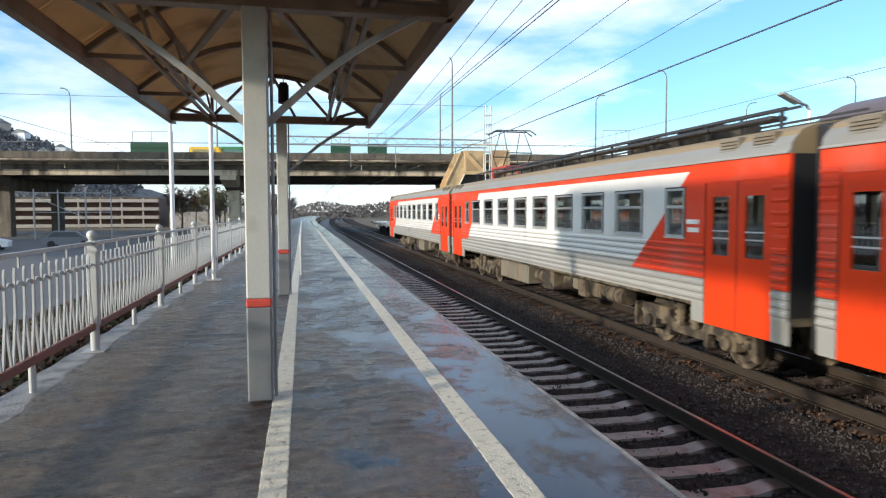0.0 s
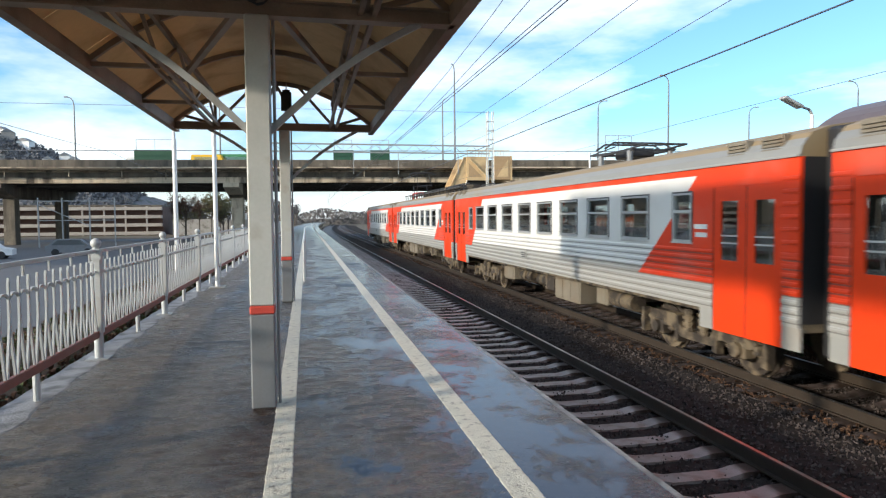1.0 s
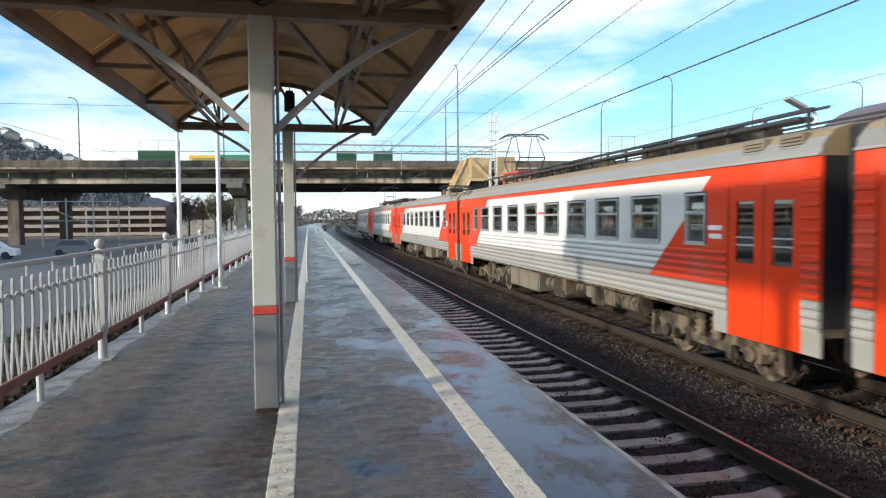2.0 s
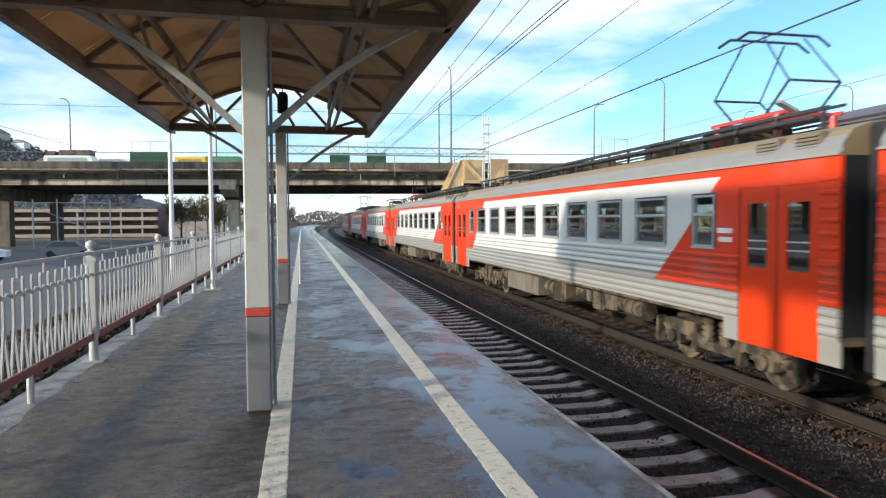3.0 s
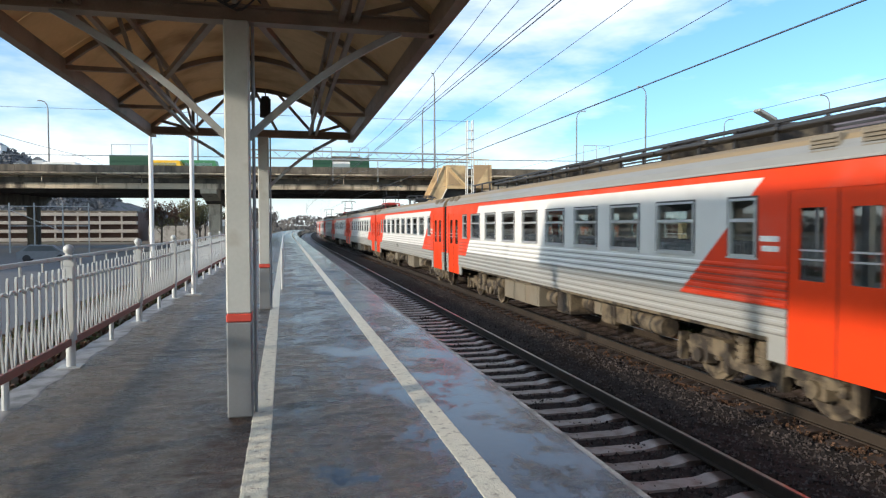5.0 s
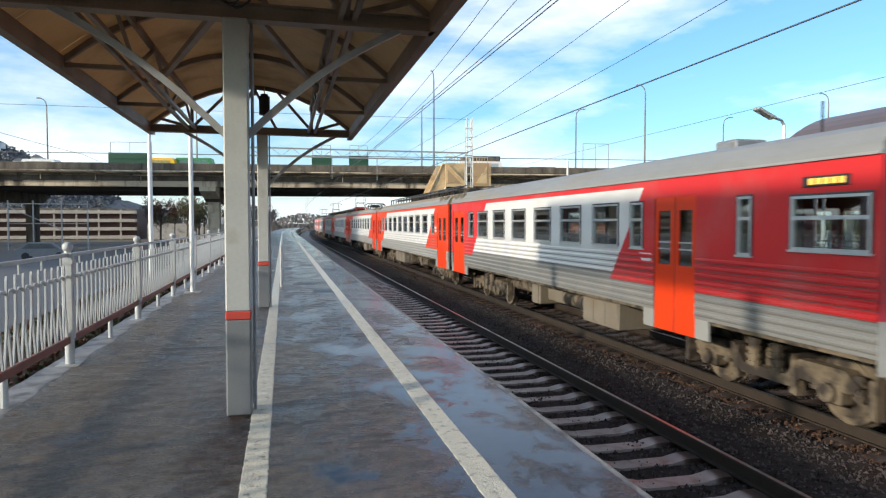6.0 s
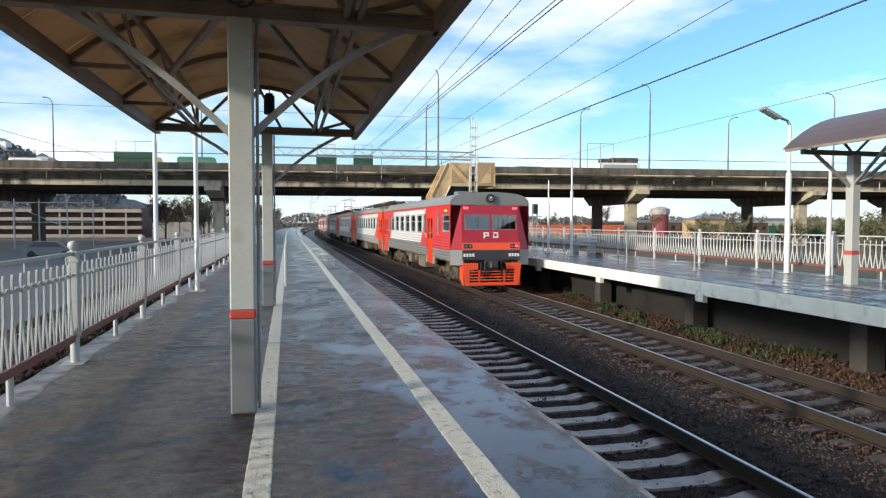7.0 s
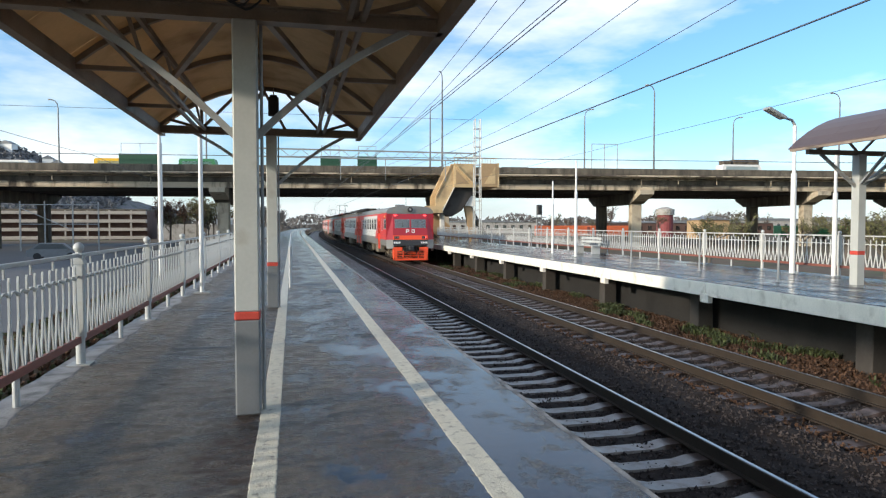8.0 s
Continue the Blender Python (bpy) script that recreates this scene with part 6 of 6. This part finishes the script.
def plants():
    rng = random.Random(12)
    for i in range(16):
        y = rng.uniform(118, 175)
        x = -rng.uniform(0.075, 0.19) * y
        tree(x, y, -1.7, rng.uniform(5.5, 9.5), rng.uniform(1.6, 3.0), "leaf" if i % 3 else "drygrass", 100 + i, 1100)
    for i in range(12):
        y = rng.uniform(26, 60)
        x = 19 + y * rng.uniform(0.25, 0.7)
        tree(x, y, -1.7, rng.uniform(3.6, 5.4), rng.uniform(1.8, 3.0), "leaf", 200 + i, 2200, "low green bush turning yellow behind the fence")
    for i in range(22):
        y = rng.uniform(120, 260)
        x = y * rng.uniform(0.30, 0.95)
        tree(x, y, -1.7, rng.uniform(4, 8), rng.uniform(1.5, 3), "leaf" if i % 2 else "drygrass", 300 + i, 700)
    for i in range(10):
        y = rng.uniform(170, 280)
        tree(-8 - rng.uniform(0, 6) + bend(y), y, -1.7, rng.uniform(6, 10), 2.5, "far_wood", 400 + i, 900, "dark bare tree beside the line")

    def tufts(name, material, label, count, place, size, seed):
        r = random.Random(seed)
        vs, fs = [], []
        for i in range(count):
            x, y, z = place(r)
            for b in range(7):
                a, h = r.uniform(0, 6.28), r.uniform(0.5, 1.0) * size
                dx, dy = math.cos(a), math.sin(a)
                w = 0.012 + 0.01 * r.random()
                k = len(vs)
                ex, ey = x + dx * h * r.uniform(0.3, 0.9), y + dy * h * r.uniform(0.3, 0.9)
                vs += [(x - dy * w, y + dx * w, z), (x + dy * w, y - dx * w, z), ((x + ex) / 2 + dy * w, (y + ey) / 2 - dx * w, z + h * 0.7), ((x + ex) / 2 - dy * w, (y + ey) / 2 + dx * w, z + h * 0.7), (ex, ey, z + h * 0.75)]
                fs += [(k, k + 1, k + 2, k + 3), (k + 3, k + 2, k + 4)]
        me = bpy.data.meshes.new(name)
        me.from_pydata(vs, [], fs)
        me.materials.append(M[material])
        tagged(new(name, me), label, "plants", kind="stuff")

    def by_far(r):
        while True:
            x, y = r.uniform(10.6, 12.6), 6 + 60 * r.random() ** 1.5
            if noise.noise((x * 1.1, y * 0.55, 7)) > 0.16:
                return x, y, -1.62

    # low earth bank outside the fence
    profile = ((-2.585, -0.10), (-2.75, 0.0), (-3.1, 0.10), (-3.6, 0.08), (-4.3, -0.12), (-5.0, -0.6), (-5.9, -1.76))

    def bank(x, y):
        for (a, za), (b, zb) in zip(profile, profile[1:]):
            if b <= x <= a:
                f = (a - x) / (a - b)
                bumpy = min(1, (-2.585 - x) / 0.2, (x + 5.9) / 0.5)
                return za + (zb - za) * f + bumpy * (0.06 * noise.noise((x * 1.5, y * 0.8, 2)) + 0.03 * noise.noise((x * 5, y * 4, 6)))
        return -1.76

    def by_near(r):
        x, y = -2.64 - 2.3 * r.random() ** 1.5, r.uniform(-2, 45)
        return x + bend(y), y, bank(x, y) - 0.01

    tufts("weeds", "weed", "green weeds and seedlings along the opposite platform foot", 1500, by_far, 0.34, 1)
    tufts("dry_grass", "drygrass", "dry rusty autumn grass beside the second track", 15000, lambda r: (r.uniform(9.9, 12.3), 5 + 70 * r.random() ** 1.6, -1.62 + 0.05 * r.random()), 0.15, 2)
    tufts("verge_grass", "weed", "thin grass on the earth verge outside the fence", 2000, by_near, 0.13, 3)
    tufts("verge_dry_grass", "drygrass", "dry brown grass on the earth verge outside the fence", 3400, by_near, 0.12, 4)
    tufts("track_grass", "drygrass", "dry brown grass between the two tracks", 2200, lambda r: (r.gauss(7.05, 0.22), 4 + 60 * r.random() ** 1.6, -1.36), 0.07, 5)
    bm = new_bm()
    xs = [-2.585, -2.65, -2.72, -2.8, -2.9, -3.0, -3.1, -3.25, -3.4, -3.6, -3.9, -4.3, -4.6, -5.0, -5.4, -5.9]
    grid = [[bm.verts.new((x + bend(y), y, bank(x, y))) for x in xs] for y in [-14 + 0.35 * k for k in range(380)]]
    for p, q in zip(grid, grid[1:]):
        for i in range(len(xs) - 1):
            bm.faces.new((p[i + 1], p[i], q[i], q[i + 1]))
    setting("verge", bm, "ground", "brown earth verge with grass outside the fence", "ground")


# ---- distance ----
def distance():
    root = thing("parking_garage", "long low brown garage with pale parapet bands beyond the bridge", "building")
    x0, x1, y0, y1 = -118.0, -30.2, 150.0, 172.0
    part("core", box(new_bm(), x0, x1, y0 + 1.2, y1, -1.72, 4.4), "brownwall", root)
    for z in (-1.6, 0.15, 1.9, 3.65):
        part("parapet_band", box(new_bm(), x0, x1, y0, y0 + 1.25, z, z + 0.68, 0.03), "band", root)
    for i in range(21):
        x = x0 + 0.8 + i * 4.2
        part("pillar", box(new_bm(), x - 0.15, x + 0.15, y0 + 0.1, y0 + 0.5, -1.72, 4.5), "band", root)
    part("roof_kerb", box(new_bm(), x0, x1, y0 + 0.6, y1, 4.4, 4.75), "parapet", root)
    root = thing("lattice_gantry", "thin grey metal gantry with posts beyond the fence", "gantry", (-27.0, 86.0, -1.7))
    for x in (-4, -1.4, 1.6, 4.4):
        part("post", beam(new_bm(), (x, 0, 0), (x, 0, 6.0), 0.14, 0.14), "steel", root)
    for z in (3.3, 5.6):
        part("bar", beam(new_bm(), (-4, 0, z), (4.4, 0, z), 0.1, 0.1), "steel", root)
    part("brace", beam(new_bm(), (-4, 0, 5.2), (1.6, 0, 2.6), 0.09, 0.09), "steel", root)
    root = thing("grey_hall", "low grey hall with pale sign shapes on its roof", "building")
    part("wall", box(new_bm(), -27.6, -8.8, 148.0, 160.0, -1.72, 1.6), "concrete", root)
    for k in range(6):
        part("sign_bar", box(new_bm(), -19.5 + k * 1.25, -18.6 + k * 1.25, 147.8, 147.95, 1.5, 2.9), "white", root)
    for x, y, paint in ((-26.5, 62.0, "white"), (-21.0, 66.0, "postlow"), (-32.0, 58.0, "silver"), (-36.0, 70.0, "blue")):
        root = thing("parked_car", "parked car on the grey yard beyond the fence", "car", (x, y, -1.6), 10, "parked cars")
        part("body", prism(new_bm(), [(-2.1, 0.3), (2.1, 0.3), (2.1, 0.8), (1.3, 0.95), (0.7, 1.45), (-1.2, 1.5), (-1.9, 0.95), (-2.1, 0.9)], -0.85, 0.85), paint, root)
        for s in (-1, 1):
            part("side_window", prism(new_bm(), [(1.1, 0.97), (0.62, 1.38), (-1.1, 1.42), (-1.6, 0.97)], s * 0.85 - 0.01, s * 0.85 + 0.01), "cabglass", root)
            for x2 in (-1.3, 1.3):
                part("wheel", tube(new_bm(), (x2, s * 0.7, 0.32), (x2, s * 0.87, 0.32), 0.32, 16), "black", root)
    # unseen tall block west of the station, added to shade yard and line
    root = thing("apartment_block", "unseen tall block added to shade the yard and the line", "building")
    bx0, bx1, by0, by1, top = -88.0, -75.0, 32.0, 69.0, 28.6
    part("wall", box(new_bm(), bx0, bx1, by0, by1, -1.75, top - 0.4), "concrete", root)
    part("roof", box(new_bm(), bx0 - 0.3, bx1 + 0.3, by0 - 0.3, by1 + 0.3, top - 0.4, top), "postlow", root)
    pane = None
    for fl in range(10):
        for k in range(12):
            if pane is None:
                pane = part("window", box(new_bm(), -0.04, 0.04, -0.75, 0.75, 0.0, 1.4), "cabglass", root)
                ob = pane
            else:
                ob = again(pane, root)
            ob.matrix_basis = pose(bx1, by0 + 1.8 + k * 3.05, -0.2 + fl * 2.8)
    # wagons in the yard beyond the opposite platform
    for i, (x, y, paint, label) in enumerate([(52, 122, "containers", "orange freight wagon standing in the yard"), (62.5, 120, "containers", "orange freight wagon standing in the yard"), (96, 108, "greenwagon", "green freight wagon standing in the yard"), (108, 106, "greenwagon", "green freight wagon standing in the yard")]):
        root = thing("freight_wagon", label, "wagon", (x, y, -1.6), -12, "freight wagons")
        bm = box(new_bm(), -5.0, 5.0, -1.4, 1.4, 0.9, 2.9, 0.05)
        part("body", bm, paint, root)
        for k in range(9):
            part("stanchion", box(new_bm(), -4.8 + k * 1.2, -4.7 + k * 1.2, -1.46, -1.4, 0.9, 2.9), paint, root)
        for x2 in (-3.6, -2.2, 2.2, 3.6):
            part("wheel", tube(new_bm(), (x2, -0.9, 0.45), (x2, -0.75, 0.45), 0.45, 16), "under", root)
    root = thing("water_tower", "round red brick water tower with pale top", "water tower", (92.2, 150.0, -1.7))
    part("shaft", tube(new_bm(), (0, 0, 0), (0, 0, 5.6), 2.0, 18), "brick", root)
    part("tank", tube(new_bm(), (0, 0, 5.6), (0, 0, 7.0), 2.3, 18), "concrete", root)
    part("roof", tube(new_bm(), (0, 0, 7.0), (0, 0, 7.6), 2.3, 18, 0.8), "concrete", root)
    for x, y, w, d, h, m, label in ((92, 132, 7, 6, 4.2, "tan", "small tan plaster building in the yard"), (120, 190, 60, 12, 3.6, "brownwall", "long low brown shed in the distance"), (66, 230, 40, 12, 3.9, "concrete", "grey warehouse in the distance"), (180, 220, 70, 14, 4.6, "concrete", "grey warehouse in the distance"), (29.0, 165, 10, 12, 4.2, "tan", "tan low building beyond the platform")):
        root = thing("yard_building", label, "building", (x, y, -1.7), -8)
        part("wall", box(new_bm(), -w / 2, w / 2, -d / 2, d / 2, 0, h), m, root)
        part("roof", prism(new_bm(), [(-w / 2 - 0.3, h), (w / 2 + 0.3, h), (0, h + 0.9)], -d / 2 - 0.3, d / 2 + 0.3), "postlow", root)
        for k in range(int(w / 3)):
            part("window", box(new_bm(), -w / 2 + 1 + k * 3, -w / 2 + 2.2 + k * 3, -d / 2 - 0.05, -d / 2, h * 0.4, h * 0.75), "cabglass", root)
    # signal mast by the platform end
    root = thing("signal_mast", "railway signal on a ladder mast behind the opposite platform", "signal", (20.6, 53.0, -1.7))
    for s in (-0.2, 0.2):
        part("leg", tube(new_bm(), (s, 0, 0), (s, 0, 4.2), 0.05, 6), "steel", root)
    for k in range(9):
        part("rung", tube(new_bm(), (-0.2, 0, 0.4 + k * 0.42), (0.2, 0, 0.4 + k * 0.42), 0.025, 6), "steel", root)
    part("signal_head", box(new_bm(), -0.22, 0.22, -0.2, 0.1, 4.1, 4.95, 0.05), "dark", root)
    part("platform_rail", box(new_bm(), -0.5, 0.5, -0.4, 0.4, 3.85, 3.92), "steel", root)
    for k, z in enumerate((4.32, 4.72)):
        part("visor", tube(new_bm(), (0, -0.34, z), (0, -0.2, z), 0.11, 12), "black", root)
    for k in range(3):
        part("brace", beam(new_bm(), (-0.2, 0, 0.5 + 1.1 * k), (0.2, 0, 1.6 + 1.1 * k), 0.03, 0.03), "steel", root)
    # far hill with houses on the left, wooded skyline round about
    bm = new_bm()
    rng = random.Random(31)
    def rise(x, y):
        h = 12 + 82 * math.exp(-((x + 330) / 128) ** 2)
        return -2 + h * min(1.0, max(0.0, (y - 640) / 120)) ** 0.8 + 3.5 * noise.noise((x * 0.06, y * 0.06, 0)) + 2.0 * noise.noise((x * 0.25, y * 0.25, 4))

    grid = [[bm.verts.new((-520 + 3.0 * i, 640 + 8.0 * j, rise(-520 + 3.0 * i, 640 + 8.0 * j))) for i in range(140)] for j in range(18)]
    for p, q in zip(grid, grid[1:]):
        for i in range(139):
            bm.faces.new((p[i], p[i + 1], q[i + 1], q[i]))
    setting("hill", bm, "hill", "hazy wooded hill in the distance", "hill")
    for i in range(34):
        x, y = -400 + i * 5.2 + rng.uniform(-3, 3), rng.uniform(690, 765)
        root = thing("hill_house", "pale house among trees on the far hill", "house", (x, y, rise(x, y)), rng.uniform(-20, 20), "houses on the hill")
        w, t = rng.uniform(7, 14), rng.uniform(4, 8)
        part("wall", box(new_bm(), -w / 2, w / 2, -5, 5, -4, t), rng.choice(["band", "white", "tan", "concrete"]), root)
        part("roof", prism(new_bm(), [(-w / 2 - 0.5, t), (w / 2 + 0.5, t), (0, t + 3.5)], -5.5, 5.5), "postlow", root)
    hv, hf = [], []
    for i in range(12000):
        x, y = rng.uniform(-430, -170), rng.uniform(650, 775)
        z = rise(x, y)
        k = len(hv)
        s = rng.uniform(0.6, 1.5)
        c = Vector((x, y, z + s))
        hv += [tuple(c + Vector((rng.gauss(0, s), rng.gauss(0, s), rng.gauss(0, s)))) for _ in range(4)]
        hf += [(k, k + 1, k + 2), (k, k + 2, k + 3), (k, k + 1, k + 3), (k + 1, k + 2, k + 3)]
    me = bpy.data.meshes.new("hill_woods")
    me.from_pydata(hv, [], hf)
    me.materials.append(M["hazewood"])
    tagged(new("hill_woods", me), "bare hazy trees covering the far hill", "woods", kind="stuff")
    vs, fs = [], []
    r = np.random.default_rng(8)
    for i in range(42000):
        a = r.uniform(-1.25, 1.5)
        d = r.uniform(330, 400)
        x, y = d * math.sin(a), d * math.cos(a)
        top = 2 + 2.6 * (1 + math.sin(a * 23) * 0.5 + math.sin(a * 61) * 0.5)
        c = np.array((x, y, r.uniform(-1.5, top)))
        s = r.uniform(0.25, 0.7)
        k = len(vs)
        q = r.standard_normal((4, 3)) * s
        vs += [tuple(c + v) for v in q]
        fs += [(k, k + 1, k + 2), (k, k + 2, k + 3), (k, k + 1, k + 3), (k + 1, k + 2, k + 3)]
    me = bpy.data.meshes.new("far_woods")
    me.from_pydata(vs, [], fs)
    me.materials.append(M["far_wood"])
    tagged(new("far_woods", me), "low belt of bare grey-brown woods on the horizon", "woods", kind="stuff")


def motions():
    ts = [0.0, 0.5, 1.0, 1.5, 2.0, 2.5, 3.0, 3.5, 4.0, 4.5, 5.0, 5.5, 6.0, 6.5, 7.0, 7.5, 8.0]
    for i, car in enumerate(TRAIN):
        rows = []
        for t in ts:
            gap = 7.7 + 21.75 * t - 0.085 * t * t       # joint between the second and third coach
            centre = gap + (2 - i) * CAR - CAR / 2
            rows.append((t, line_pose(centre, FAR, RAIL)))
        walk(car, rows)
    for ob, rows, v in MOVING:
        walk(ob, [(t, BRIDGE @ Matrix.Translation((u, v, DECK))) for t, u in rows])


def build():
    ground()
    platform_near()
    canopy()
    bridge()
    bridge_furniture()
    stair_tower()
    catenary()
    train()
    vehicles()
    fences()
    platform_far()
    far_platform_things()
    near_platform_things()
    distance()
    plants()
    ballast()
    track(NEAR, "track_near", "near track with polished rails on concrete sleepers", -8.0, 290.0, "sleeper")
    track(FAR, "track_far", "second track with rails on brown-stained concrete sleepers", -8.0, 290.0, "oldsleeper")


build()
motions()
